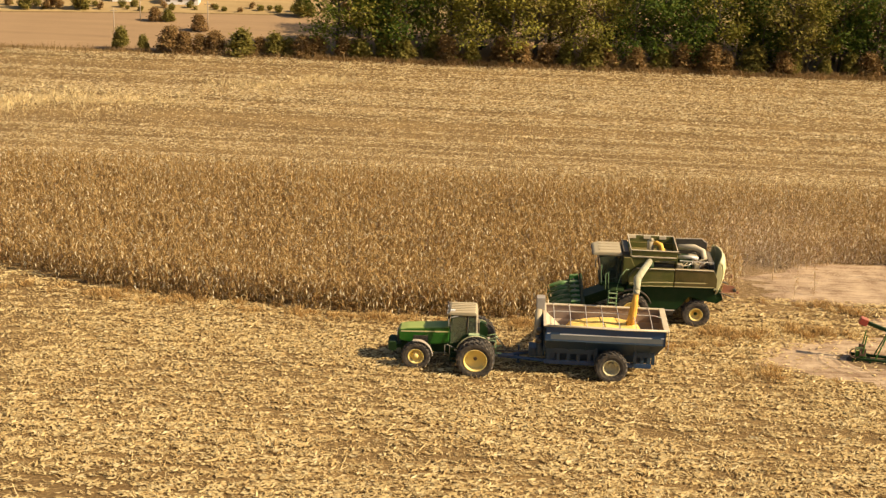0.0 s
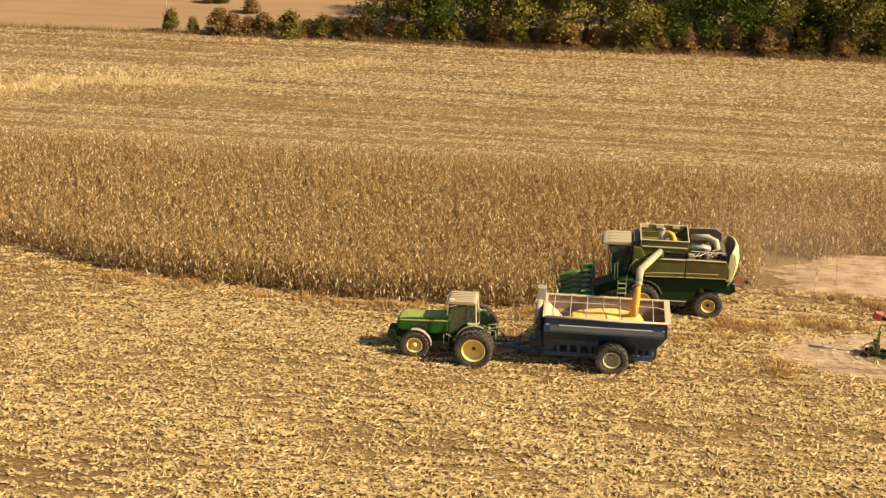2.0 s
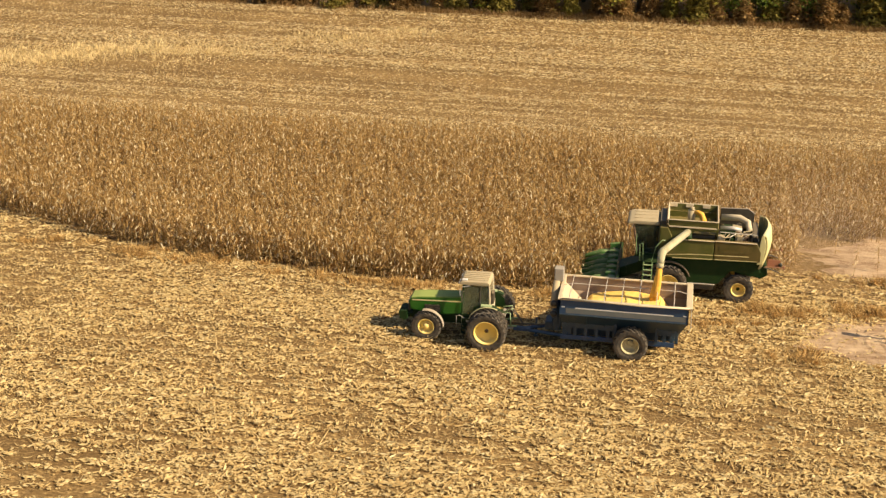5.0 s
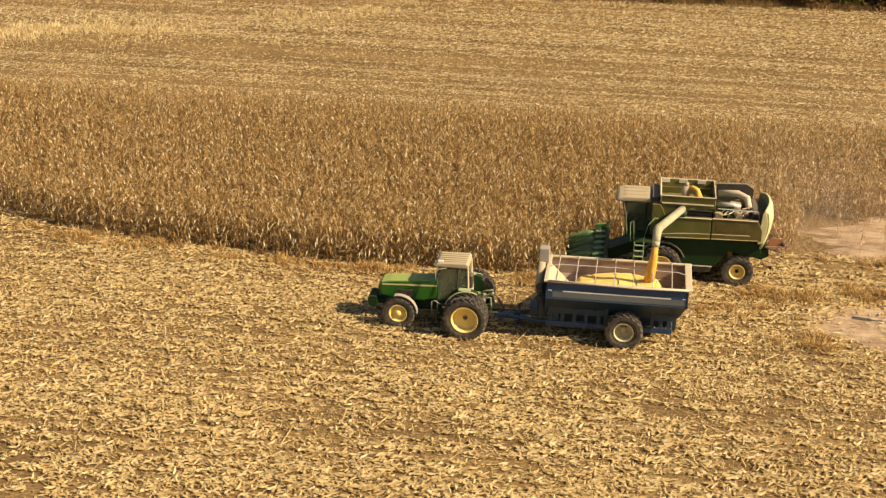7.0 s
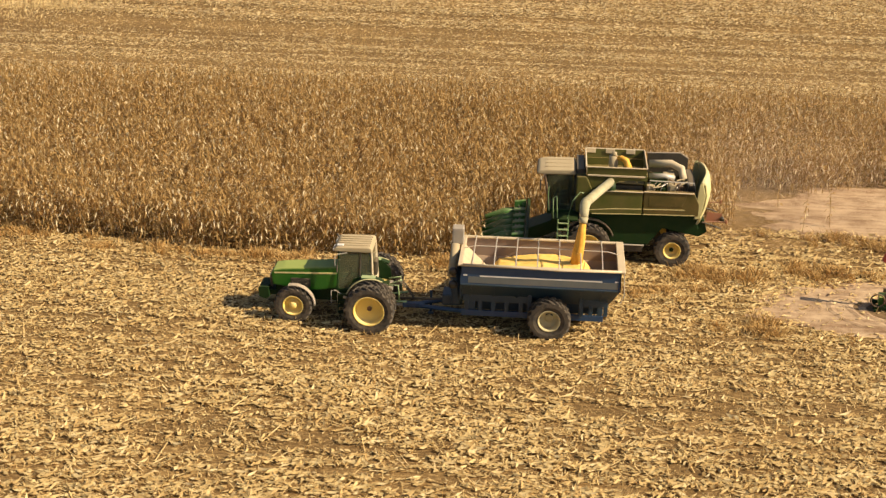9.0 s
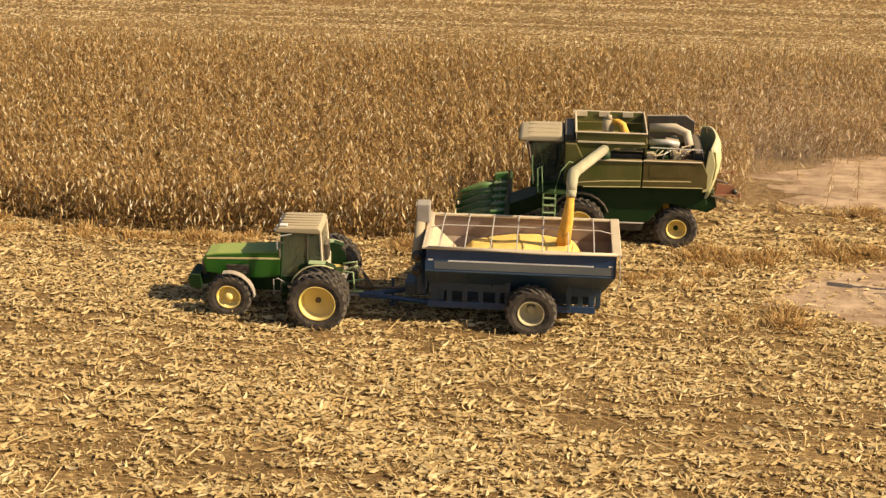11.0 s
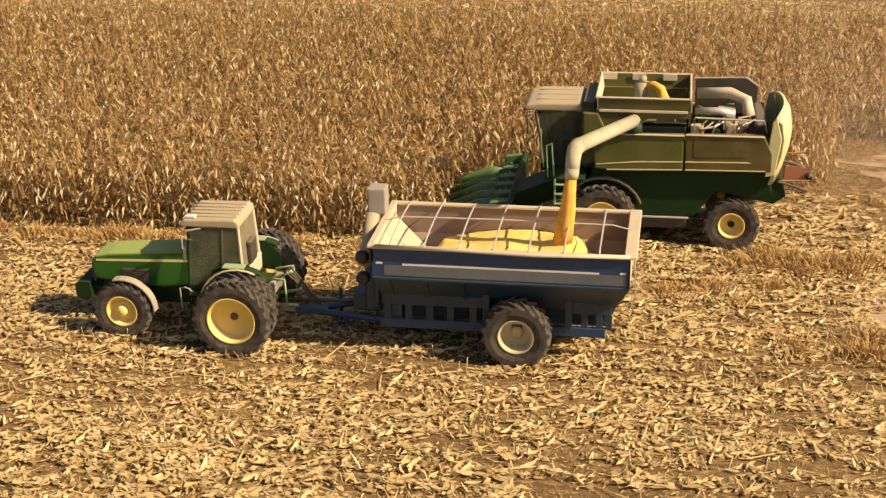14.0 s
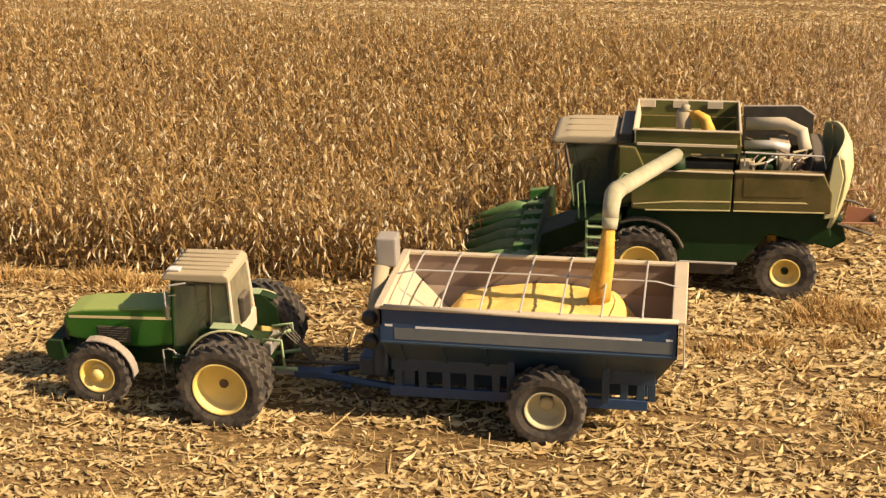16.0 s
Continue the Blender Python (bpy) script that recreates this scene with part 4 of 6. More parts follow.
# ---------------------------------------------------------------- combine harvester
def build_combine(m):
    C = thing("combine_harvester", "dusty green combine harvester with yellow wheels and swung-out unloading auger", "combine", m=m)
    W = 1.56
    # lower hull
    # hull colour carries the shade of the lower body
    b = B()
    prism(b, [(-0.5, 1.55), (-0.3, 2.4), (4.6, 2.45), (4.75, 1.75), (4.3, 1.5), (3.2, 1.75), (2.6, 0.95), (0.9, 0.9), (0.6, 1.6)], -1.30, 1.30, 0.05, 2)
    part("lower_hull", b, "green_dark", C, "lower body with shade put into its dark green")
    for s in (-1, 1):
        b = B()
        prism(b, [(-0.25, 2.40), (-0.30, 2.95), (0.1, 3.42), (2.23, 3.45), (2.23, 2.42), (0.6, 2.34)], s * 1.30, s * W, 0.05, 3)
        p = part("side_panel", b, "green_dull", C, "dusty front side panel tinted olive for field reflection, with yellow stripe")
        b = B()
        prism(b, [(-0.2, 2.52), (-0.2, 2.545), (0.9, 2.66), (2.21, 2.70), (2.21, 2.665), (0.9, 2.62)], s * (W - 0.001), s * (W + 0.008))
        part("stripe", b, "stripe", p)
        b = B()
        prism(b, [(0.1, 2.37), (0.1, 2.40), (2.21, 2.465), (2.21, 2.43)], s * (W - 0.02), s * (W + 0.01))
        part("lower_stripe", b, "stripe", p)
        b = B()
        prism(b, [(2.27, 2.42), (2.27, 3.45), (4.42, 3.50), (4.66, 3.0), (4.66, 2.45)], s * 1.30, s * W, 0.05, 3)
        p = part("side_panel", b, "olive_brown", C, "dusty rear side panel tinted olive brown for field reflection, with moulded recess")
        b = B()
        prism(b, [(2.29, 2.665), (2.29, 2.70), (4.0, 2.74), (4.1, 2.70), (4.0, 2.70)], s * (W - 0.001), s * (W + 0.008))
        part("stripe", b, "stripe", p)
        b = B()
        prism(b, [(2.29, 2.43), (2.29, 2.465), (4.5, 2.50), (4.5, 2.47)], s * (W - 0.02), s * (W + 0.01))
        part("lower_stripe", b, "stripe", p)
        b = B()
        prism(b, [(2.5, 2.82), (2.5, 3.33), (4.1, 3.38), (3.95, 2.86)], s * (W - 0.002), s * (W + 0.012), 0.01, 1)
        part("panel_moulding", b, "olive_brown", p)
        # cream strips paint the sunlit upper edge of the panels
        b = B()
        box(b, 0.1, 2.24, s * W - 0.05, s * W + 0.02, 3.43, 3.47, 0.01)
        box(b, 2.26, 4.42, s * W - 0.05, s * W + 0.02, 3.46, 3.50, 0.01)
        part("panel_edge", b, "cream", C, "upper panel edge painted pale for sunlight")
        b = B()
        box(b, 1.0, 2.45, s * 1.3 - 0.04, s * 1.3 + 0.04, 0.88, 0.93, 0.01)
        part("sill", b, "galv", C)
        b = B()
        arc_fender(b, 0.0, s * 1.28, s * 1.5, 0.94, 1.12, 20, 150, 0.05, 8)
        part("wheel_arch", b, "black", C)
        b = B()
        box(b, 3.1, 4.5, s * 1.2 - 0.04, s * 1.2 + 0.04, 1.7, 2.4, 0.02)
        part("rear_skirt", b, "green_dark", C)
    # grain tank
    b = B()
    prism(b, [(-0.25, 3.3), (-0.24, 4.02), (2.38, 4.02), (2.36, 3.84), (1.20, 3.80), (0.72, 3.40)], -1.22, -1.17)
    prism(b, [(-0.25, 3.3), (-0.24, 4.02), (2.38, 4.02), (2.34, 3.5), (0.95, 3.35)], 1.17, 1.22)
    slab(b, [(-0.24, -1.18, 3.3), (-0.24, 1.18, 3.3), (-0.24, 1.18, 4.02), (-0.24, -1.18, 4.02)], 0.04)
    slab(b, [(2.31, 1.18, 3.55), (2.31, -1.18, 3.55), (2.38, -1.18, 4.02), (2.38, 1.18, 4.02)], 0.04)
    part("tank_lower", b, "green_dull", C, "green tank shoulder")
    # solid black block in place of the shaded opening below the tank
    b = B()
    box(b, 0.5, 2.25, -1.1, 1.1, 3.0, 3.55, 0.02)
    part("tank_bay_shade", b, "black", C, "black block standing for the shade under the grain tank")
    z0, z1 = 4.02, 4.42
    x0, x1, y0, y1 = -0.20, 2.33, -1.26, 1.26
    for nm, q in (("near", [(x0, y0, z0), (x1, y0, z0), (x1, y0 - 0.04, z1), (x0, y0 - 0.04, z1)]), ("far", [(x1, y1, z0), (x0, y1, z0), (x0, y1 + 0.04, z1), (x1, y1 + 0.04, z1)]),
                  ("front", [(x0, y1, z0), (x0, y0, z0), (x0 - 0.05, y0 - 0.04, z1), (x0 - 0.05, y1 + 0.04, z1)]), ("rear", [(x1, y0, z0), (x1, y1, z0), (x1 + 0.03, y1 + 0.04, z1), (x1 + 0.03, y0 - 0.04, z1)])):
        q = [Vector(v) for v in q]
        n = (q[1] - q[0]).cross(q[2] - q[0]).normalized()
        b = B()
        vs = [b.verts.new(v) for v in q] + [b.verts.new(v - n * 0.03) for v in q]
        for f in ((0, 1, 2, 3), (7, 6, 5, 4), (0, 4, 5, 1), (1, 5, 6, 2), (2, 6, 7, 3), (3, 7, 4, 0)):
            b.faces.new([vs[i] for i in f])
        # front board is cream to paint the sun on its inner face
        t = part("tank_extension", b, "cream" if nm == "front" else "green_dull", C)
        b = B()
        e = (q[2] - q[3]).normalized()
        rod(b, [q[3] - e * 0.02, q[2] + e * 0.02], 0.032, 6)
        part("tank_rim", b, "cream", t, "cream rubber rim")
    b = B()
    box(b, x0 + 0.03, x1 - 0.03, y0 - 0.02, y0 + 0.01, z0 - 0.03, z0 + 0.05, 0.01)
    part("tank_seam", b, "cream", C, "pale tank ledge")
    for x in (0.0, 0.85, 1.75):
        b = B()
        box(b, x - 0.2, x + 0.2, y1 - 0.06, y1 - 0.03, 4.24, 4.44, 0.01)
        part("tank_bracket", b, "cream", C, "pale bracket plate inside the tank")
    # grain in the tank with the filling auger and its fountain of corn
    b = B()
    nx = 16
    grid = [[b.verts.new((x0 + 0.05 + (x1 - x0 - 0.1) * i / nx, y0 + 0.04 + (y1 - y0 - 0.08) * j / nx,
                          3.70 + 0.20 * math.exp(-((i - 8) ** 2 + (j - 8) ** 2) / 18) + 0.03 * noise.noise((i * 0.6, j * 0.6, 1)))) for j in range(nx + 1)] for i in range(nx + 1)]
    for i in range(nx):
        for j in range(nx):
            b.faces.new((grid[i][j], grid[i + 1][j], grid[i + 1][j + 1], grid[i][j + 1])).smooth = True
    part("tank_floor", b, "green_dull", C, "dusty olive tank floor")
    b = B()
    rod(b, [(0.95, 0.1, 3.6), (0.97, 0.1, 4.50)], 0.20, 14)
    rod(b, [(0.97, 0.1, 4.50), (1.0, 0.1, 4.66)], 0.11, 10)
    part("filling_auger", b, "tan", C, "dusty filling auger pipe")
    b = B()
    rod(b, [(1.08, 0.05, 4.42), (1.3, -0.05, 4.46), (1.5, -0.12, 4.36), (1.62, -0.18, 4.05), (1.64, -0.2, 3.85)], 0.09, 10, 0.20)
    part("corn_spray", b, "falling", C, "spray of yellow corn filling the tank")
    # cab
    b = B()
    box(b, -1.85, -0.55, -0.95, 0.95, 2.05, 2.3, 0.05, 2)
    part("cab_floor", b, "green_dark", C)
    lo = [(-1.72, -0.85), (-1.72, 0.85), (-0.62, 0.92), (-0.62, -0.92)]
    hi = [(-2.02, -0.82), (-2.02, 0.82), (-0.62, 0.92), (-0.62, -0.92)]
    for (a, c), (d, e) in zip(lo, hi):
        b = B()
        rod(b, [(a, c, 2.25), (d, e, 3.86)], 0.05, 6)
        part("cab_post", b, "black" if a > -1 else "rust", C)

    def pane(name, q):
        q = [Vector(v) for v in q]
        n = (q[1] - q[0]).cross(q[2] - q[0]).normalized() * 0.012
        b = B()
        vs = [b.verts.new(v) for v in q] + [b.verts.new(v - n) for v in q]
        for f in ((0, 1, 2, 3), (7, 6, 5, 4), (0, 4, 5, 1), (1, 5, 6, 2), (2, 6, 7, 3), (3, 7, 4, 0)):
            b.faces.new([vs[i] for i in f])
        o = part(name, b, "glass", C)
        o.visible_shadow = False

    pane("windscreen", [(-1.74, 0.82, 2.28), (-1.74, -0.82, 2.28), (-2.04, -0.8, 3.85), (-2.04, 0.8, 3.85)])
    for s in (-1, 1):
        pane("cab_window", [(-1.68, s * 0.88, 2.3), (-0.68, s * 0.94, 2.3), (-0.68, s * 0.90, 3.85), (-1.96, s * 0.85, 3.85)])
    b = B()
    box(b, -0.6, -0.3, -1.0, 1.0, 2.2, 4.0, 0.03)
    prism(b, [(-0.62, 2.4), (-0.62, 3.95), (-0.2, 3.95), (0.05, 3.4), (-0.2, 2.5)], -1.3, -0.9, 0.04)
    part("cab_rear_wall", b, "green_dull", C)
    b = B()
    prism(b, [(-2.28, 3.84), (-2.36, 3.93), (-2.24, 4.02), (-1.9, 4.08), (-0.75, 4.10), (-0.66, 4.04), (-0.66, 3.86)], -0.90, 0.90, 0.07, 3)
    r = part("cab_roof", b, "tan", C, "dust-covered tan cab roof")
    b = B()
    for y in (-0.5, 0.0, 0.5):
        box(b, -2.0, -0.8, y - 0.02, y + 0.02, 4.075, 4.112, 0.008)
    part("roof_seam", b, "tan", r)
    b = B()
    box(b, -2.36, -2.26, -0.74, 0.74, 3.80, 3.88, 0.02)
    part("roof_light_bar", b, "black", r)
    b = B()
    box(b, -0.64, -0.30, -0.98, 0.98, 3.95, 4.20, 0.03)
    part("roof_screen", b, "black", C)
    b = B()
    box(b, -1.3, -0.85, -0.28, 0.28, 2.3, 2.8, 0.07, 2)
    box(b, -0.95, -0.8, -0.28, 0.28, 2.7, 3.4, 0.06, 2)
    part("driver_seat", b, "black", C)
    b = B()
    rod(b, [(-1.6, 0, 2.3), (-1.4, 0, 2.95)], 0.05, 8)
    lathe(b, [(0.18, -0.015), (0.2, 0.0), (0.18, 0.015), (0.16, 0.0)], 20, (-1.38, 0, 2.98), closed=True)
    part("steering_wheel", b, "black", C)
    # ladder and rails
    b = B()
    for x in (-1.35, -0.9):
        box(b, x - 0.03, x + 0.03, -1.86, -1.8, 0.45, 2.15, 0.008)
    for i in range(6):
        box(b, -1.35, -0.9, -1.9, -1.74, 0.5 + i * 0.29, 0.54 + i * 0.29, 0.006)
    part("ladder", b, "ladder", C, "pale green access ladder")
    b = B()
    box(b, -1.65, -0.5, -1.85, -0.95, 2.1, 2.17, 0.01)
    part("platform", b, "green_dark", C)
    for pts in ([(-1.55, -1.8, 2.15), (-1.6, -1.82, 3.1), (-1.45, -1.82, 3.2), (-1.38, -1.8, 2.2)], [(-0.95, -1.75, 2.15), (-0.75, -1.75, 3.0), (-0.45, -1.6, 3.35), (-0.3, -1.56, 3.3)],
                [(-1.75, -1.0, 2.2), (-1.82, -1.2, 3.0), (-1.8, -1.22, 3.4)]):
        b = B()
        rod(b, pts, 0.022, 6)
        part("grab_rail", b, "ladder", C)
    b = B()
    rod(b, [(-2.0, -0.95, 3.9), (-2.15, -1.35, 3.75)], 0.02, 6)
    box(b, -2.2, -2.14, -1.45, -1.27, 3.3, 3.78, 0.02)
    part("mirror", b, "black", C)
    # engine bay
    b = B()
    box(b, 2.45, 4.55, -1.25, 1.25, 2.4, 3.1, 0.04)
    part("engine_deck", b, "black", C)
    b = B()
    box(b, 2.55, 3.3, -0.8, 0.3, 3.1, 3.75, 0.05, 2)
    box(b, 2.6, 3.15, 0.35, 0.95, 3.1, 3.55, 0.05, 2)
    part("engine_block", b, "green_dark", C)
    b = B()
    rod(b, [(2.55, 0.45, 4.1), (3.5, 0.4, 4.15), (3.95, 0.2, 4.0), (4.05, -0.1, 3.6)], 0.17, 14)
    part("intake_duct", b, "cream", C, "dusty pale intake duct")
    b = B()
    rod(b, [(2.5, -0.55, 3.85), (3.2, -0.6, 3.9), (3.6, -0.55, 3.8)], 0.12, 12)
    part("exhaust_muffler", b, "galv", C, "pale dusty muffler")
    for i, (x, y) in enumerate(((2.7, -1.0), (2.95, -1.05), (3.35, -1.0), (3.6, -0.95), (3.85, -0.7), (4.1, -0.85))):
        b = B()
        rod(b, [(x, y, 3.1), (x + 0.1, y, 3.5 + 0.08 * (i % 3)), (x + 0.35, y + 0.25, 3.65)], 0.03, 6)
        part("engine_pipe", b, "galv" if i % 2 else "tan", C)
    for i, (x, y, z, sx, sy, sz, mt) in enumerate(((2.62, -0.95, 3.1, 0.28, 0.3, 0.5, "tan"), (3.05, -0.9, 3.1, 0.34, 0.28, 0.38, "green_dark"), (3.5, -0.85, 3.1, 0.3, 0.35, 0.55, "tan"), (3.85, -0.5, 3.1, 0.25, 0.5, 0.45, "rust"), (3.4, 0.1, 3.1, 0.5, 0.5, 0.7, "tan"))):
        b = B()
        box(b, x - sx / 2, x + sx / 2, y - sy / 2, y + sy / 2, z, z + sz, 0.04, 2)
        part("engine_cover", b, mt, C)
    for i in range(5):
        b = B()
        x = 2.6 + 0.36 * i
        rod(b, [(x, -1.1, 3.15), (x + 0.12, -1.0, 3.62), (x + 0.3, -0.7, 3.7), (x + 0.42, -0.3, 3.5)], 0.022, 6)
        part("engine_hose", b, "black", C)
    cl = random.Random(12)
    for i in range(22):
        b = B()
        x, y, z = cl.uniform(2.5, 4.1), cl.uniform(-1.15, 0.6), 3.1
        h = cl.uniform(0.25, 0.72)
        if i % 3:
            rod(b, [(x, y, z), (x + cl.uniform(-0.1, 0.1), y, z + h), (x + cl.uniform(-0.5, 0.5), y + cl.uniform(-0.3, 0.3), z + h + cl.uniform(-0.1, 0.12))], cl.uniform(0.02, 0.05), 6)
            part("engine_pipe", b, ("tan", "galv", "rust")[i % 3 - 1 if i % 2 else 2], C)
        else:
            box(b, x - 0.12, x + 0.12, y - 0.1, y + 0.1, z, z + h, 0.03, 2)
            part("engine_cover", b, "tan" if i % 2 else "galv", C)
    b = B()
    rod(b, [(2.5, -1.28, 3.55), (2.5, -1.28, 3.9), (4.4, -1.25, 3.85), (4.5, -1.2, 3.5)], 0.025, 6)
    part("deck_rail", b, "galv", C)
    b = B()
    prism(b, [(2.5, 3.3), (2.5, 4.32), (3.95, 4.36), (4.3, 4.12), (4.3, 3.3)], 1.2, 1.26, 0.01, 1)
    g = part("far_guard", b, "black", C, "dark screen along the engine bay")
    b = B()
    rod(b, [(2.47, 1.22, 4.34), (3.95, 1.22, 4.39), (4.33, 1.22, 4.13)], 0.03, 6)
    part("guard_rim", b, "ash", g)
    b = B()
    box(b, 4.2, 4.5, -1.1, 1.1, 3.1, 3.7, 0.05, 2)
    part("radiator_housing", b, "black", C)
    # rounded rear hood, its pale green holding the sunlight on it
    b = B()
    rows = []
    for j in range(13):
        v = -1 + 2 * j / 12
        y = 1.5 * v
        bulge = 0.30 * (1 - abs(v) ** 2.2)
        rows.append([(x + bulge, y, z) for x, z in ((4.66, 2.05), (4.78, 2.45), (4.90, 2.9), (4.95, 3.35), (4.88, 3.85), (4.74, 4.10 - 0.2 * abs(v) ** 4))])
    vo = [[b.verts.new(p) for p in r] for r in rows]
    vi = [[b.verts.new((p[0] - 0.07, p[1] * 0.965, p[2] + 0.01)) for p in r] for r in rows]
    for j in range(12):
        for k in range(5):
            b.faces.new((vo[j][k], vo[j + 1][k], vo[j + 1][k + 1], vo[j][k + 1])).smooth = True
            b.faces.new((vi[j][k], vi[j][k + 1], vi[j + 1][k + 1], vi[j + 1][k])).smooth = True
        for k in (0, 5):
            b.faces.new((vo[j][k], vi[j][k], vi[j + 1][k], vo[j + 1][k]))
    for j in (0, 12):
        for k in range(5):
            b.faces.new((vo[j][k], vo[j][k + 1], vi[j][k + 1], vi[j][k]))
    bmesh.ops.recalc_face_normals(b, faces=b.faces)
    part("rear_hood", b, "hood", C, "rounded rear hood, sunlight painted into its pale green")
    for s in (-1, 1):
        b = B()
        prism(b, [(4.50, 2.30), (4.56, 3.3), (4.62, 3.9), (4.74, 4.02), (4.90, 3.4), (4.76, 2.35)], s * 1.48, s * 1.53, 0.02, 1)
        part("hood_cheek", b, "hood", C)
    # chopper, hitch, lights behind
    b = B()
    prism(b, [(4.2, 1.45), (4.35, 2.3), (5.0, 2.1), (5.15, 1.55), (4.8, 1.3)], -1.0, 1.0, 0.04, 2)
    part("straw_chopper", b, "green_dark", C)
    for s in (-1, 1):
        b = B()
        rod(b, [(4.9, s * 1.0, 2.0), (5.5, s * 1.05, 1.85), (5.75, s * 1.05, 1.75)], 0.04, 6)
        part("spreader_arm", b, "black", C)
        b = B()
        rod(b, [(4.95, s * 1.2, 2.1), (5.9, s * 1.25, 2.15)], 0.025, 6)
        box(b, 5.86, 5.95, s * 1.25 - 0.06, s * 1.25 + 0.06, 2.08, 2.26, 0.02)
        part("rear_light", b, "orange", C, "faded reflector on a stalk")
    b = B()
    prism(b, [(5.05, 2.00), (5.10, 2.48), (5.72, 2.42), (5.80, 2.06)], -0.98, -0.96)
    part("tailboard", b, "orange", C, "faded salmon-coloured board behind the chopper")
    b = B()
    rod(b, [(5.74, -0.97, 2.20), (5.74, -1.12, 2.20)], 0.10, 12)
    part("rear_lamp", b, "jet", C, "round dark lamp on the board's corner")
    # axles, wheels
    b = B()
    rod(b, [(0, -1.6, 0.93), (0, 1.6, 0.93)], 0.12, 12)
    box(b, -0.3, 0.35, -1.1, 1.1, 0.8, 1.6, 0.05)
    part("front_axle", b, "green_dark", C)
    b = B()
    rod(b, [(3.66, -1.3, 0.76), (3.66, 1.3, 0.76)], 0.10, 12)
    box(b, 3.5, 4.0, -0.5, 0.5, 0.7, 1.6, 0.05)
    part("rear_axle", b, "green_dark", C)
    for s in (-1, 1):
        wheel(C, "front_wheel", 0.0, s * 1.02, 0.95, 0.48, 0.52, s, 22, label="yellow inner drive wheel")
        wheel(C, "front_wheel", 0.0, s * 1.60, 0.95, 0.48, 0.52, s, 22, label="yellow outer drive wheel", dish=0.0)
        wheel(C, "rear_wheel", 3.66, s * 1.25, 0.78, 0.46, 0.37, s, 18, label="yellow steering wheel with lugged tyre", dish=-0.15, hub_mat="yellow", hub_r=0.12)
    b = B()
    box(b, 1.0, 2.4, -1.25, -0.8, 0.55, 0.95, 0.04)
    part("tool_box", b, "black", C)
    # feeder house
    b = B()
    prism(b, [(-0.5, 1.5), (-0.5, 2.1), (-2.75, 1.15), (-2.75, 0.5)], -0.6, 0.6, 0.03)
    part("feeder_house", b, "green_dark", C)
    # unloading auger
    b = B()
    rod(b, [(0.86, -1.15, 3.2), (0.82, -1.5, 3.72)], 0.23, 14)
    part("auger_turret", b, "green_dark", C)
    b = B()
    rod(b, [(0.82, -1.3, 3.76), (0.22, -4.2, 4.32), (-0.37, -7.1, 4.88)], 0.185, 16)
    a = part("unloading_auger", b, "auger", C, "dusty cream unloading auger tube")
    b = B()
    rod(b, [(-0.33, -6.9, 4.84), (-0.39, -7.3, 4.87), (-0.41, -7.58, 4.72), (-0.42, -7.70, 4.45)], 0.205, 16, 0.17)
    part("auger_spout", b, "auger", a)
    b = B()
    rod(b, [(-0.42, -7.68, 4.5), (-0.43, -7.76, 4.28)], 0.18, 14, 0.16)
    part("spout_boot", b, "auger", a)
    return C


COMBINE_AT = pose(0, 0, 0)
combine = build_combine(COMBINE_AT)


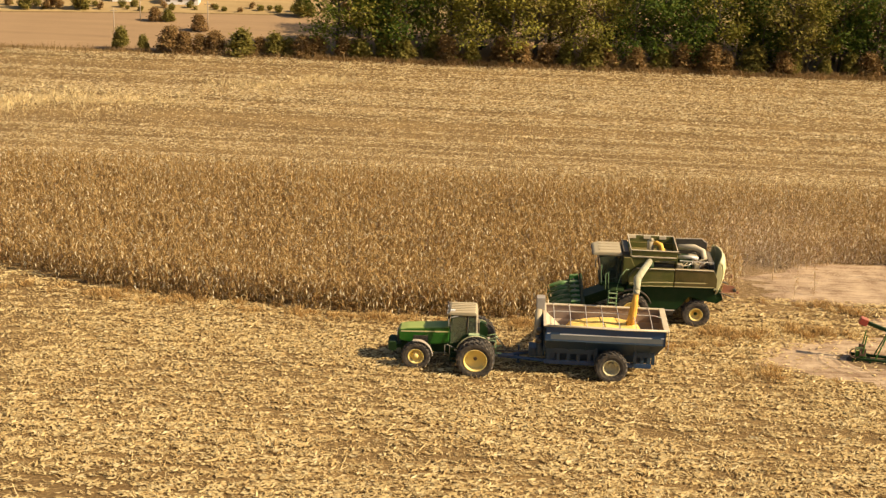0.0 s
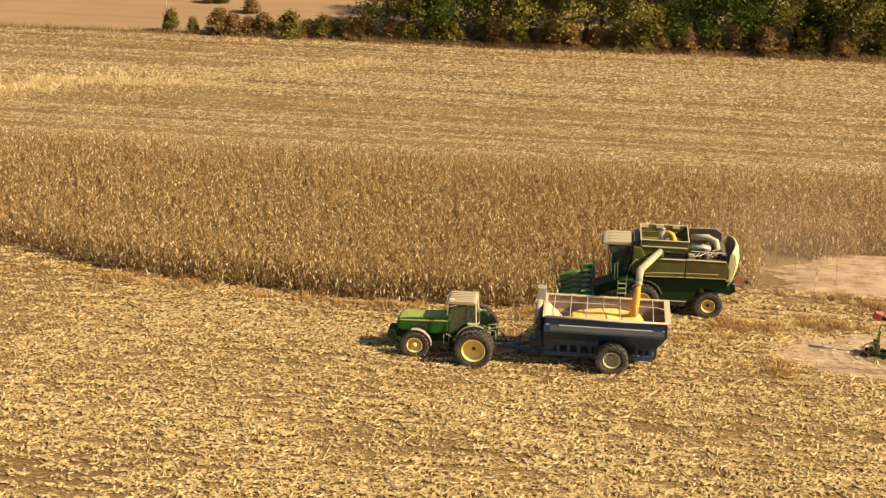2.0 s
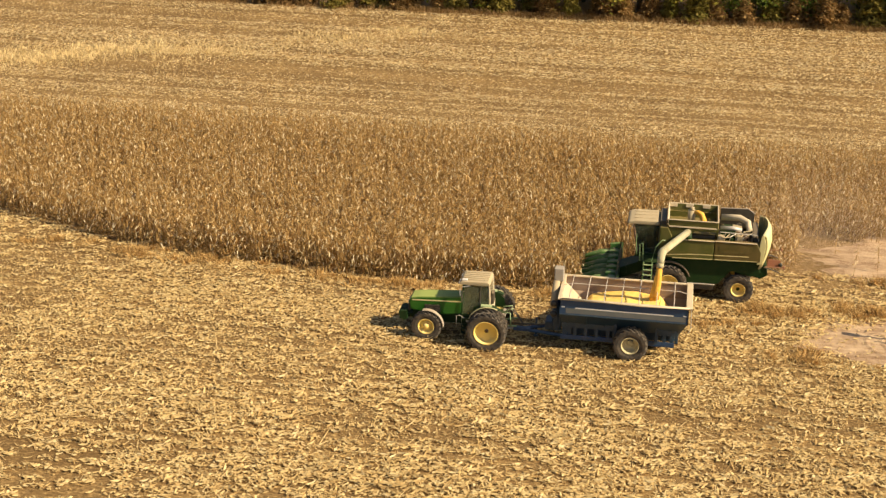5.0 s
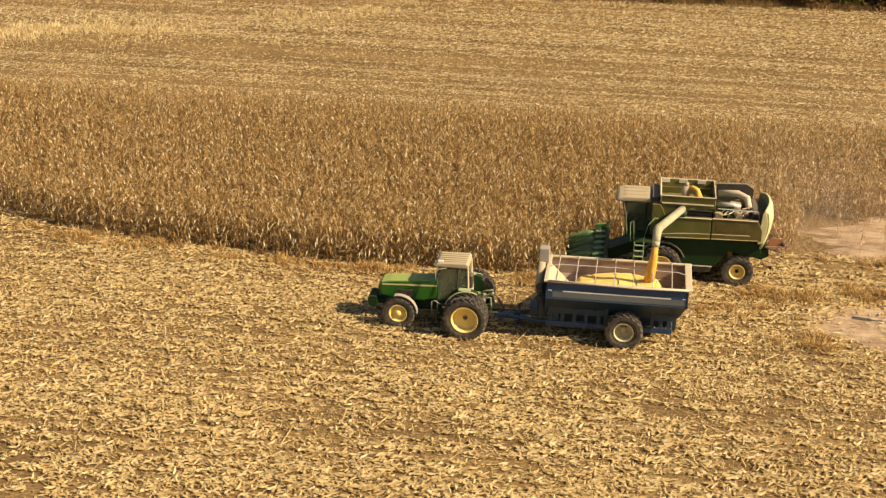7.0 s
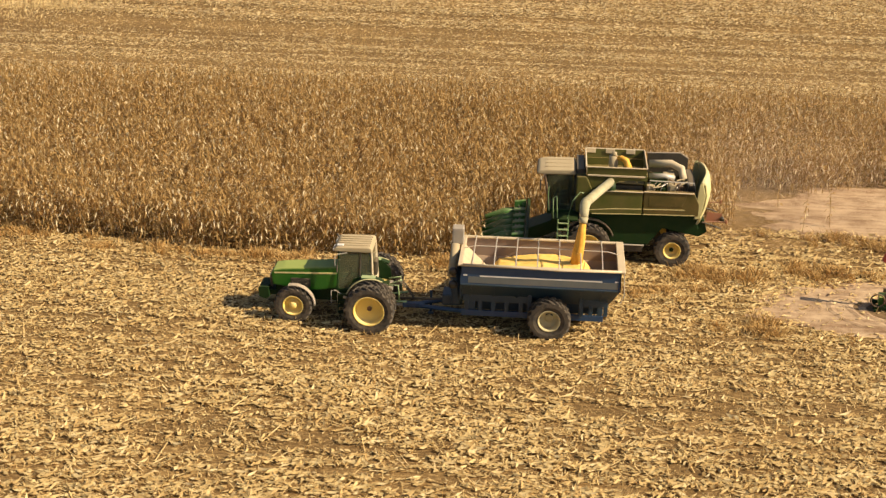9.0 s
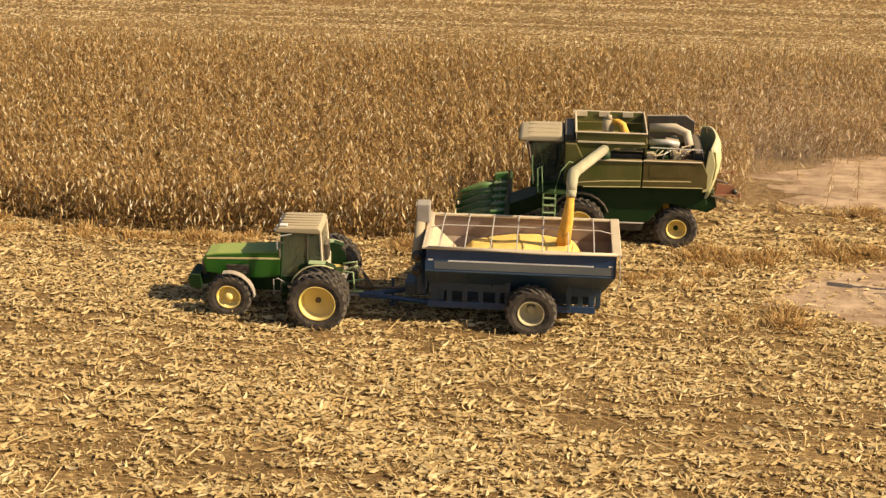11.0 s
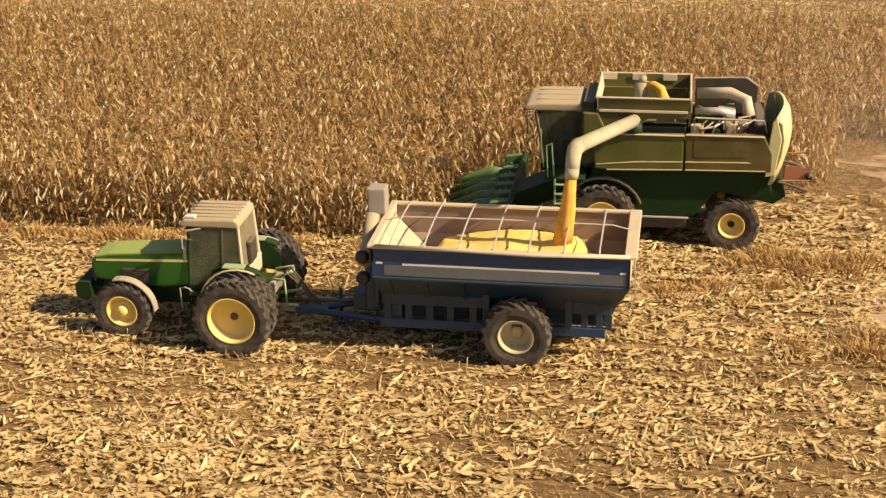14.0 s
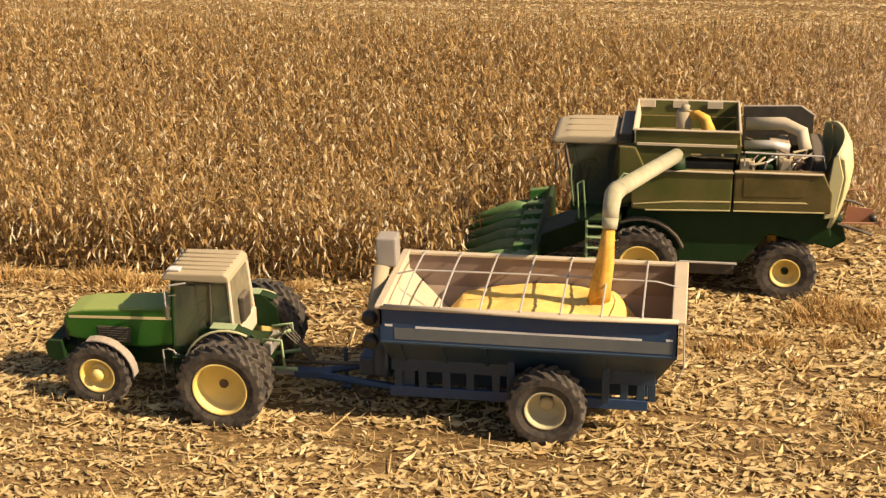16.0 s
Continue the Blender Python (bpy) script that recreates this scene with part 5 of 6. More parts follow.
def build_head(C):
    """Eight-row corn head: back sheet, cross auger, dividers and gathering snouts."""
    b = B()
    prism(b, [(-2.62, 0.35), (-2.62, 1.2), (-2.72, 1.28), (-2.80, 1.2), (-2.80, 0.5), (-3.3, 0.38), (-3.3, 0.3)], -3.08, 3.08, 0.01)
    H = part("corn_head", b, "green_dark", C, "green corn head with pointed row dividers")
    b = B()
    rod(b, [(-3.05, -3.0, 0.72), (-3.05, 3.0, 0.72)], 0.16, 12)
    for i in range(60):
        a = i * 0.8
        y = -2.95 + i * 0.1
        rod(b, [(-3.05 + 0.15 * math.cos(a), y, 0.72 + 0.15 * math.sin(a)), (-3.05 + 0.27 * math.cos(a + 0.3), y + 0.03, 0.72 + 0.27 * math.sin(a + 0.3))], 0.03, 4)
    part("cross_auger", b, "grey", H)
    for i in range(9):
        y = -3.04 + i * 0.76
        end = i in (0, 8)
        w = 0.24 if not end else 0.16
        b = B()
        pr = [(-3.35, 0.45, 0.80), (-3.9, 0.32, 0.72), (-4.6, 0.18, 0.42), (-5.15, 0.03, 0.16)]
        rings = []
        for x, lo_z, hi_z in pr:
            k = max(0.06, (x + 5.25) / 1.9)
            ww = w * min(1.0, k)
            rings.append([b.verts.new(v) for v in ((x, y - ww, lo_z), (x, y - ww * 0.9, lo_z + (hi_z - lo_z) * 0.6), (x, y - ww * 0.3, hi_z), (x, y + ww * 0.3, hi_z), (x, y + ww * 0.9, lo_z + (hi_z - lo_z) * 0.6), (x, y + ww, lo_z))])
        for u, v in zip(rings, rings[1:]):
            for k in range(5):
                b.faces.new((u[k], u[k + 1], v[k + 1], v[k])).smooth = True
            b.faces.new((u[5], u[0], v[0], v[5]))
        b.faces.new(rings[0])
        b.faces.new(rings[-1][::-1])
        bmesh.ops.recalc_face_normals(b, faces=b.faces)
        rod(b, [(-5.13, y, 0.09), (-5.32, y, 0.06)], 0.03, 6, 0.01)
        part("row_divider", b, "head_green", H, "bright green pointed divider")
        b = B()
        prism(b, [(-3.36, 0.4), (-3.36, 1.12 if end else 0.98), (-2.82, 1.2 if end else 1.05), (-2.82, 0.4)], y - w * 0.7, y + w * 0.7, 0.03, 2)
        part("divider_hood", b, "head_green", H)
        if i < 8:
            for d in (0.27, 0.49):
                b = B()
                box(b, -4.3, -3.3, y + d - 0.04, y + d + 0.04, 0.28, 0.36, 0.01)
                part("gathering_chain", b, "rust", H)
    b = B()
    rod(b, [(-2.7, -3.0, 1.25), (-3.0, -3.05, 1.4), (-3.2, -3.05, 1.3)], 0.03, 6)
    part("end_bracket", b, "galv", H)


build_head(combine)

# stream of corn falling from the spout into the cart
b = B()
pts = [(-0.43, -7.75, 4.34), (-0.47, -7.79, 3.95), (-0.52, -7.82, 3.5), (-0.57, -7.84, 3.05), (-0.61, -7.85, 2.6)]
rings = []
for i, p in enumerate(pts):
    r = 0.13 + 0.03 * i
    rings.append([b.verts.new((p[0] + r * math.cos(k * math.tau / 18) * (1 + 0.2 * noise.noise((k * 1.1, i * 0.8, 0))), p[1] + r * math.sin(k * math.tau / 18) * (1 + 0.2 * noise.noise((k * 1.1, i * 0.8, 4))), p[2])) for k in range(18)])
for u, v in zip(rings, rings[1:]):
    for k in range(18):
        b.faces.new((u[k], u[(k + 1) % 18], v[(k + 1) % 18], v[k])).smooth = True
b.faces.new(rings[0])
b.faces.new(rings[-1][::-1])
bmesh.ops.recalc_face_normals(b, faces=b.faces)
tagged(part("corn_stream", b, "falling"), "stream of golden corn pouring from the auger spout", "grain")
kern = rng.normal(0, 1, (420, 3))
tt = rng.random(420)
cen = np.stack([-0.43 - 0.18 * tt, -7.75 - 0.10 * tt, 4.3 - 1.7 * tt], 1) + kern * np.array([0.07, 0.07, 0.03]) * (1 + 1.2 * tt[:, None])
qt = (np.array([(-0.008, -0.006, 0), (0.008, -0.006, 0.004), (0.008, 0.006, 0.006), (-0.008, 0.006, 0)]), np.array([(0, 1, 2, 3)]))
v, f = scatter(qt, cen, rng.uniform(0, 6, 420), rng.uniform(0.8, 1.5, 420))
tagged(quads_object("corn_kernels", v, f, "grain"), "loose golden kernels flying beside the falling stream", "grain", kind="stuff")

# chaff and dust hanging round the machine
def dust(name, n, centre, size, seed, label, lo, hi, clear):
    g = np.random.default_rng(seed)
    p = g.normal(0, 1, (n, 3)) * np.array(size) + np.array(centre)
    p[:, 2] = np.abs(p[:, 2]) + 0.05
    p = p[clear(p[:, 0], p[:, 1])]
    n = len(p)
    t = (np.array([(-0.006, -0.005, 0), (0.006, -0.005, 0.004), (0.006, 0.005, 0.009), (-0.006, 0.005, 0.003)]), np.array([(0, 1, 2, 3)]))
    v, f = scatter(t, p, g.uniform(0, 6.28, n), g.uniform(lo, hi, n))
    tagged(quads_object(name, v, f, "dust"), label, "dust", kind="stuff")


dust("rear_dust", 130000, (7.2, 4.8, 1.2), (2.8, 3.2, 2.4), 3, "thin tan cloud of dust and chaff behind the combine", 0.55, 1.0, lambda x, y: (x > 5.4) | (y > 1.9))
dust("drifting_dust", 80000, (11.5, 7.5, 1.8), (4.5, 3.6, 1.6), 8, "wide thin haze of dust drifting over the corn", 0.9, 1.4, lambda x, y: (x > 6.0) | (y > 2.4))
dust("head_dust", 42000, (-3.6, 0.6, 1.0), (1.1, 2.4, 0.8), 4, "tan dust rising from the corn head", 0.22, 0.42, lambda x, y: (x < -1.9) & (y > -3.6))


# ---------------------------------------------------------------- oil well pump
def build_pump(m):
    P = thing("pump_jack", "small green oil pump jack with red counterweight standing on bare dirt", "pump jack", m=m)
    b = B()
    for s in (-1, 1):
        box(b, -1.5, 1.3, s * 0.32 - 0.05, s * 0.32 + 0.05, 0.1, 0.24, 0.01)
    for x in (-1.4, -0.5, 0.4, 1.2):
        box(b, x - 0.06, x + 0.06, -0.45, 0.45, 0.0, 0.11, 0.01)
    part("skid_frame", b, "green_dark", P)
    for s in (-1, 1):
        for x in (-0.25, 0.75):
            b = B()
            rod(b, [(x, s * 0.34, 0.22), (0.25, s * 0.12, 1.72)], 0.04, 6)
            part("samson_leg", b, "green", P)
    b = B()
    rod(b, [(0.25, -0.2, 1.74), (0.25, 0.2, 1.74)], 0.07, 10)
    part("saddle_bearing", b, "green_dark", P)
    tilt = Matrix.Translation((0.25, 0, 1.84)) @ Matrix.Rotation(radians(17), 4, "Y")
    b = B()
    box(b, -1.35, 1.05, -0.07, 0.07, -0.1, 0.1, 0.015, m=tilt)
    beam = part("walking_beam", b, "green_dark", P)
    b = B()
    prism(b, [(1.0, -0.34), (1.22, -0.22), (1.28, 0.0), (1.22, 0.2), (1.0, 0.26)], -0.09, 0.09, 0.02)
    bmesh.ops.transform(b, matrix=tilt, verts=b.verts)
    part("horse_head", b, "black", beam, "dark horse head")
    b = B()
    box(b, -1.62, -1.18, -0.17, 0.17, -0.2, 0.2, 0.03, m=tilt)
    part("counterweight", b, "red", beam, "red boxy counterweight")
    b = B()
    box(b, -1.3, -0.75, -0.3, 0.3, 0.24, 0.62, 0.04, 2)
    part("gearbox", b, "green", P)
    for s in (-1, 1):
        b = B()
        rod(b, [(-0.95, s * 0.36, 0.5), (-0.85, s * 0.36, 1.55)], 0.035, 6)
        part("pitman_arm", b, "green", P)
        b = B()
        box(b, -1.12, -0.78, s * 0.33 - 0.03, s * 0.33 + 0.03, 0.35, 0.8, 0.02)
        part("crank", b, "rust", P)
    b = B()
    lathe(b, [(0.28, -0.04), (0.3, 0.0), (0.28, 0.04), (0.24, 0.0)], 24, (-1.35, -0.42, 0.52), closed=True)
    part("belt_wheel", b, "rust", P)
    b = B()
    rod(b, [(1.48, 0, 0.0), (1.48, 0, 1.62)], 0.022, 6)
    part("polished_rod", b, "galv", P)
    b = B()
    rod(b, [(1.48, 0, 0), (1.48, 0, 0.55)], 0.1, 10)
    rod(b, [(1.48, -0.3, 0.35), (1.48, 0.3, 0.35)], 0.05, 8)
    lathe(b, [(0.17, -0.02), (0.19, 0.0), (0.17, 0.02), (0.15, 0.0)], 18, (1.7, -0.2, 0.4), closed=True)
    part("wellhead", b, "rust", P)
    return P


build_pump(pose(13.2, -5.0, 0, 0, 0, -8))


# ---------------------------------------------------------------- standing corn
def corn_template(seed):
    """A ripe dry plant: jointed stalk, drooping leaves and a tassel."""
    r = random.Random(seed)
    V, F = [], []

    def quad(*p):
        k = len(V)
        V.extend(p)
        F.append((k, k + 1, k + 2, k + 3))

    h = r.uniform(1.95, 2.35)
    lean = (r.uniform(-0.12, 0.12), r.uniform(-0.12, 0.12))
    at = lambda z: (lean[0] * (z / h) ** 2 * h * 0.5, lean[1] * (z / h) ** 2 * h * 0.5)
    for a in (0.3, 1.87):
        c, s = math.cos(a) * 0.016, math.sin(a) * 0.016
        (x1, y1), (x2, y2) = at(h * 0.55), at(h)
        quad((-c, -s, 0), (c, s, 0), (x1 + c * 0.9, y1 + s * 0.9, h * 0.55), (x1 - c * 0.9, y1 - s * 0.9, h * 0.55))
        quad((x1 - c * 0.9, y1 - s * 0.9, h * 0.55), (x1 + c * 0.9, y1 + s * 0.9, h * 0.55), (x2 + c * 0.4, y2 + s * 0.4, h), (x2 - c * 0.4, y2 - s * 0.4, h))
    for i in range(12):
        z = h * (0.06 + 0.08 * i) + r.uniform(-0.05, 0.05)
        a = i * math.pi + r.uniform(-1.3, 1.3)
        x, y = at(z)
        L, w = r.uniform(0.15, 0.40), r.uniform(0.020, 0.044)
        rise, drop = r.uniform(0.0, 0.12), r.uniform(-0.04, 0.24)
        dx, dy = math.cos(a), math.sin(a)
        nx, ny = -dy * w, dx * w
        tw = r.uniform(-0.03, 0.03)
        mx, my, mz = x + dx * L * 0.5, y + dy * L * 0.5, z + rise
        ex, ey, ez = x + dx * L * 0.85, y + dy * L * 0.85, z - drop
        quad((x - nx * 0.4, y - ny * 0.4, z), (x + nx * 0.4, y + ny * 0.4, z), (mx + nx, my + ny, mz + tw), (mx - nx, my - ny, mz - tw))
        quad((mx - nx, my - ny, mz - tw), (mx + nx, my + ny, mz + tw), (ex + nx * 0.3, ey + ny * 0.3, ez), (ex - nx * 0.3, ey - ny * 0.3, ez))
    x, y = at(h)
    for k in range(2):
        a = r.uniform(0, 6.28)
        dx, dy = math.cos(a) * 0.1, math.sin(a) * 0.1
        quad((x - 0.008, y, h - 0.03), (x + 0.008, y, h - 0.03), (x + dx + 0.008, y + dy, h + 0.17), (x + dx - 0.008, y + dy, h + 0.17))
    return np.array(V), np.array(F)


def ear_template(seed):
    """A dry ear hanging in its opened husk, and bleached scraps of leaf lower down the stalk."""
    r = random.Random(seed)
    V, F = [], []

    def blades(a, z, L, w, off, turns):
        ox, oy, lean = math.cos(a) * off, math.sin(a) * off, r.uniform(0.6, 1.6)
        for da in turns:
            c, s = math.cos(a + da) * w, math.sin(a + da) * w
            k = len(V)
            V.extend([(ox, oy, z), (ox * (1 + lean) + c, oy * (1 + lean) + s, z - L * 0.4), (ox * (1 + 2.2 * lean), oy * (1 + 2.2 * lean), z - L), (ox * (1 + lean) - c, oy * (1 + lean) - s, z - L * 0.4)])
            F.append((k, k + 1, k + 2, k + 3))

    blades(r.uniform(0, 6.28), r.uniform(1.45, 2.05), r.uniform(0.20, 0.31), 0.047, 0.07, (0, 1.57))
    for z in (0.55, 0.95, 1.30):
        blades(r.uniform(0, 6.28), z + r.uniform(-0.2, 0.2), r.uniform(0.20, 0.34), 0.030, 0.09, (r.uniform(0, 3.1),))
    return np.array(V), np.array(F)


CORN_FAR_AT = lambda x: 21.5 + 0 * x
CORN_NEAR_AT = lambda x: -1.8 + 0.0095 * np.maximum(0.0, -16.0 - x) ** 2


def bare(x, y):
    """The washed-out bare spot in the crop behind the combine."""
    return ((x - 18.5) / 11.8) ** 2 + ((y - 6.6) / 3.5) ** 2


def crop_rows():
    pts = []
    for k in range(32):
        y = -1.7 + 0.762 * k
        x = np.arange(-58.0, 33.0, 0.12 if k < 4 else 0.175)
        x = x + rng.normal(0, 0.04, len(x))
        yy = y + rng.normal(0, 0.05, len(x))
        keep = (yy < CORN_FAR_AT(x)) & (yy > CORN_NEAR_AT(x)) & (rng.random(len(x)) > 0.06)
        keep &= ~((x > -4.6 - 0.5 * rng.random(len(x))) & (yy < 3.2))
        bz = bare(x, yy) + 0.5 * np.array([noise.noise((a * 0.35, c * 0.5, 9)) for a, c in zip(x, yy)])
        keep &= ((bz > 1.0) & ~((x > 6.2 + 1.5 * rng.random(len(x))) & (yy < 6.4))) | (rng.random(len(x)) < 0.02)
        pts.append(np.stack([x, yy, np.zeros(len(x))], 1)[keep])
    return np.concatenate(pts)


plants = crop_rows()
variants = [corn_template(100 + i) for i in range(10)]
pick = rng.integers(0, 10, len(plants))
ears = [ear_template(300 + i) for i in range(10)]
sets, hung = [], []
for k in range(10):
    q = plants[pick == k]
    turn, size, tilt = rng.uniform(0, 6.28, len(q)), rng.uniform(0.86, 1.08, len(q)), rng.normal(0, 0.06, (len(q), 2))
    sets.append(scatter(variants[k], q, turn, size, tilt))
    hung.append(scatter(ears[k], q, turn, size, tilt))
v, f = joined(hung)
tagged(quads_object("corn_ears", v, f, "ear"), "pale dry ears of corn hanging on the standing stalks", "corn", kind="stuff")
v, f = joined(sets)
tagged(quads_object("corn_crop", v, f, "corn"), "ripe dry brown corn standing in close rows", "corn", kind="stuff")

HEDGE = lambda x: 64.2 + 0.03 * x

# ---------------------------------------------------------------- husks and stubs on the harvested ground
DIRT = [(16.2, -5.4, 9.4, 3.6, 1), (18.5, 6.6, 11.8, 3.5, 5), (20.5, -0.2, 7.5, 2.8, 9)]


def off_dirt(x, y):
    ok = np.ones(len(x), bool)
    for cx, cy, rx, ry, _ in DIRT:
        ok &= (((x - cx) / rx) ** 2 + ((y - cy) / ry) ** 2 > 0.92 + 0.25 * (rng.random(len(x)) - 0.7)) | (rng.random(len(x)) < 0.09)
    return ok


def cut_ground(x, y):
    return off_dirt(x, y) & ((y < CORN_NEAR_AT(x) + 0.2) | ((x > -4.4) & (y < 3.6)))


def stalk_pieces(n, x0, x1, y0, y1, keep):
    """Long broken stalks lying among the husks."""
    p = np.stack([rng.uniform(x0, x1, n), rng.uniform(y0, y1, n), rng.uniform(0.0, 0.05, n)], 1)
    p = p[keep(p[:, 0], p[:, 1])]
    t = (np.array([(-0.45, -0.014, 0.02), (0.1, -0.016, 0.06), (0.1, 0.016, 0.075), (-0.45, 0.014, 0.035), (0.1, -0.016, 0.06), (0.5, -0.008, 0.09), (0.5, 0.012, 0.10), (0.1, 0.016, 0.075)]), np.array([(0, 1, 2, 3), (4, 5, 6, 7)]))
    return scatter(t, p, rng.uniform(0, 6.28, len(p)), rng.uniform(0.5, 1.3, len(p)))


sets = [stalk_pieces(1500, -40, 28, -24, 3.4, cut_ground), litter(-34, 14, -28, -14, 104, 1.0, off_dirt, quads=3), litter(-42, 16, -14, 4.2, 122, 0.85, cut_ground, quads=3),
        litter(-44, -4, -2.6, 3.5, 34, 0.85, lambda x, y: y > CORN_NEAR_AT(x) - 0.2), litter(-42, 10, -20, -1.0, 60, 0.5, cut_ground, 1.2, lambda a, b: 0.02 + 0.9 * noise.noise((a * 0.5, b * 1.3, 11.0)), 0.03), litter(-56, -34, -27, -6, 40, 1.0), litter(14, 40, -22, 4.0, 28, 1.1, off_dirt)]
v, f = joined(sets)
tagged(quads_object("husk_litter", v, f, "husk"), "pale dry corn husks and leaves strewn over the soil", "crop residue", kind="stuff")
far = []
for y0, y1, per, sc in ((21.7, 38, 70.0, 0.67), (38, 66.5, 42.0, 0.82)):
    n_keep = lambda x, y: y < HEDGE(x) - 0.4
    far.append(litter(-70, 32, y0, y1, per, sc, n_keep, 0.5, streak_drift, 0.10))
    far.append(litter(-70, 32, y0, y1, per * 0.34, sc * 0.85, n_keep, 1.2, lambda a, b: 0.1 + 0.8 * noise.noise((a * 0.3, b * 1.4, 13.0)), 0.04))
v, f = joined(far)
tagged(quads_object("far_husk_litter", v, f, "chaff"), "pale chaff lying in bands across the far stubble", "crop residue", kind="stuff")

# cut stalks left standing in their rows
st = (np.array([(-0.014, 0, 0), (0.014, 0, 0), (0.012, 0.01, 0.26), (-0.012, 0.01, 0.26), (0, -0.014, 0), (0, 0.014, 0), (0.01, 0.012, 0.26), (0.01, -0.012, 0.26)]), np.array([(0, 1, 2, 3), (4, 5, 6, 7)]))
pp = []
for k in range(26):
    y = -3.01 - 0.762 * k
    x = np.arange(-45, 34, 0.2) + rng.normal(0, 0.05, 395)
    pp.append(np.stack([x, y + rng.normal(0, 0.03, 395), np.zeros(395)], 1)[rng.random(395) > 0.35])
pp = np.concatenate(pp)
pp = pp[off_dirt(pp[:, 0], pp[:, 1])]
for k in range(57):
    x = np.arange(-70, 34, 0.34)
    x = x + rng.normal(0, 0.1, len(x))
    q = np.stack([x, 22.2 + 0.762 * k + rng.normal(0, 0.04, len(x)), np.zeros(len(x))], 1)
    pp = np.concatenate([pp, q[(q[:, 1] < HEDGE(x) - 0.5) & (rng.random(len(x)) > 0.3)]])
v, f = scatter(st, pp, rng.uniform(0, 6, len(pp)), rng.uniform(0.5, 1.2, len(pp)), rng.normal(0, 0.35, (len(pp), 2)))
tagged(quads_object("corn_stubs", v, f, "husk"), "short cut corn stalks standing in rows", "stubble", kind="stuff")

# ---------------------------------------------------------------- bare dirt, tracks, grass
for i, (cx, cy, rx, ry, sd) in enumerate(DIRT):
    sheet("dirt_patch", blob(cx, cy, rx, ry, 56, sd, 0.35), 0.006 + 0.001 * i, "dirt", "pale trampled bare dirt patch")
for i, (rx, ry) in enumerate(((2.3, 1.4), (2.8, 1.75), (3.6, 2.2))):
    b = B()
    n = 60
    for k in range(n):
        a0, a1 = math.tau * k / n, math.tau * (k + 1) / n
        w = 0.16
        wob = lambda a: 1 + 0.05 * noise.noise((math.cos(a) * 2, math.sin(a) * 2, i))
        q = [(13.6 + (rx + d) * math.cos(a) * wob(a), -5.1 + (ry + d * 0.8) * math.sin(a) * wob(a), 0.014 + 0.03 * h) for a, d, h in ((a0, -w, 0), (a1, -w, 0), (a1, 0, 1), (a0, 0, 1))]
        r2 = [(13.6 + (rx + d) * math.cos(a) * wob(a), -5.1 + (ry + d * 0.8) * math.sin(a) * wob(a), 0.014 + 0.03 * h) for a, d, h in ((a0, 0, 1), (a1, 0, 1), (a1, w, 0), (a0, w, 0))]
        b.faces.new([b.verts.new(p) for p in q])
        b.faces.new([b.verts.new(p) for p in r2])
    bmesh.ops.remove_doubles(b, verts=b.verts, dist=0.001)
    tagged(part("wheel_track", b, "dirt"), "curved ridge of a wheel track pressed into dirt", "wheel track", kind="structure")
for i, (y0, x0, x1, sway) in enumerate(((-3.6, 8.6, 24, 0.5), (-4.1, 8.4, 24, 0.5), (-6.6, 9.0, 23, -0.6), (-7.1, 9.4, 23, -0.6), (4.9, 8.6, 28, 0.3), (5.5, 8.0, 28, 0.3), (7.6, 9.5, 27, -0.3), (8.2, 10.0, 27, -0.3))):
    b = B()
    old = None
    for k in range(41):
        x = x0 + (x1 - x0) * k / 40
        y = y0 + sway * math.sin(x * 0.22) + 0.06 * noise.noise((x * 0.8, y0, 2.0))
        w, h = 0.17 + 0.05 * noise.noise((x * 1.3, y0, 5.0)), 0.035 + 0.025 * noise.noise((x * 0.9, y0, 7.0))
        now = [b.verts.new(p) for p in ((x, y - w, 0.011), (x, y - w * 0.3, 0.011 + h), (x, y + w * 0.3, 0.011 + h * 0.8), (x, y + w, 0.011))]
        if old:
            for p in range(3):
                b.faces.new((old[p], now[p], now[p + 1], old[p + 1]))
        old = now
    tagged(part("wheel_track", b, "dirt"), "long low ridge beside a wheel track in dirt", "wheel track", kind="structure")
sheet("trodden_soil", blob(13.2, -5.0, 2.3, 1.0, 40, 4, 0.3), 0.012, "damp", "dark oily trodden soil under the pump")


def tuft(seed, n, h, spread):
    r = random.Random(seed)
    V, F = [], []
    for i in range(n):
        a, d = r.uniform(0, 6.28), abs(r.gauss(0, spread))
        x, y = d * math.cos(a), d * math.sin(a)
        hh = h * r.uniform(0.5, 1.1)
        ox, oy = r.gauss(0, 0.35) * hh + 0.4 * x, r.gauss(0, 0.35) * hh + 0.4 * y
        w = 0.012 + 0.01 * r.random()
        k = len(V)
        c, s = math.cos(a) * w, math.sin(a) * w
        V += [(x - c, y - s, 0), (x + c, y + s, 0), (x + ox * 0.5 + c, y + oy * 0.5 + s, hh * 0.7), (x + ox * 0.5 - c, y + oy * 0.5 - s, hh * 0.7)]
        V += [(x + ox * 1.1 + c * 0.3, y + oy * 1.1 + s * 0.3, hh), (x + ox * 1.1 - c * 0.3, y + oy * 1.1 - s * 0.3, hh)]
        F += [(k, k + 1, k + 2, k + 3), (k + 3, k + 2, k + 4, k + 5)]
    return np.array(V), np.array(F)


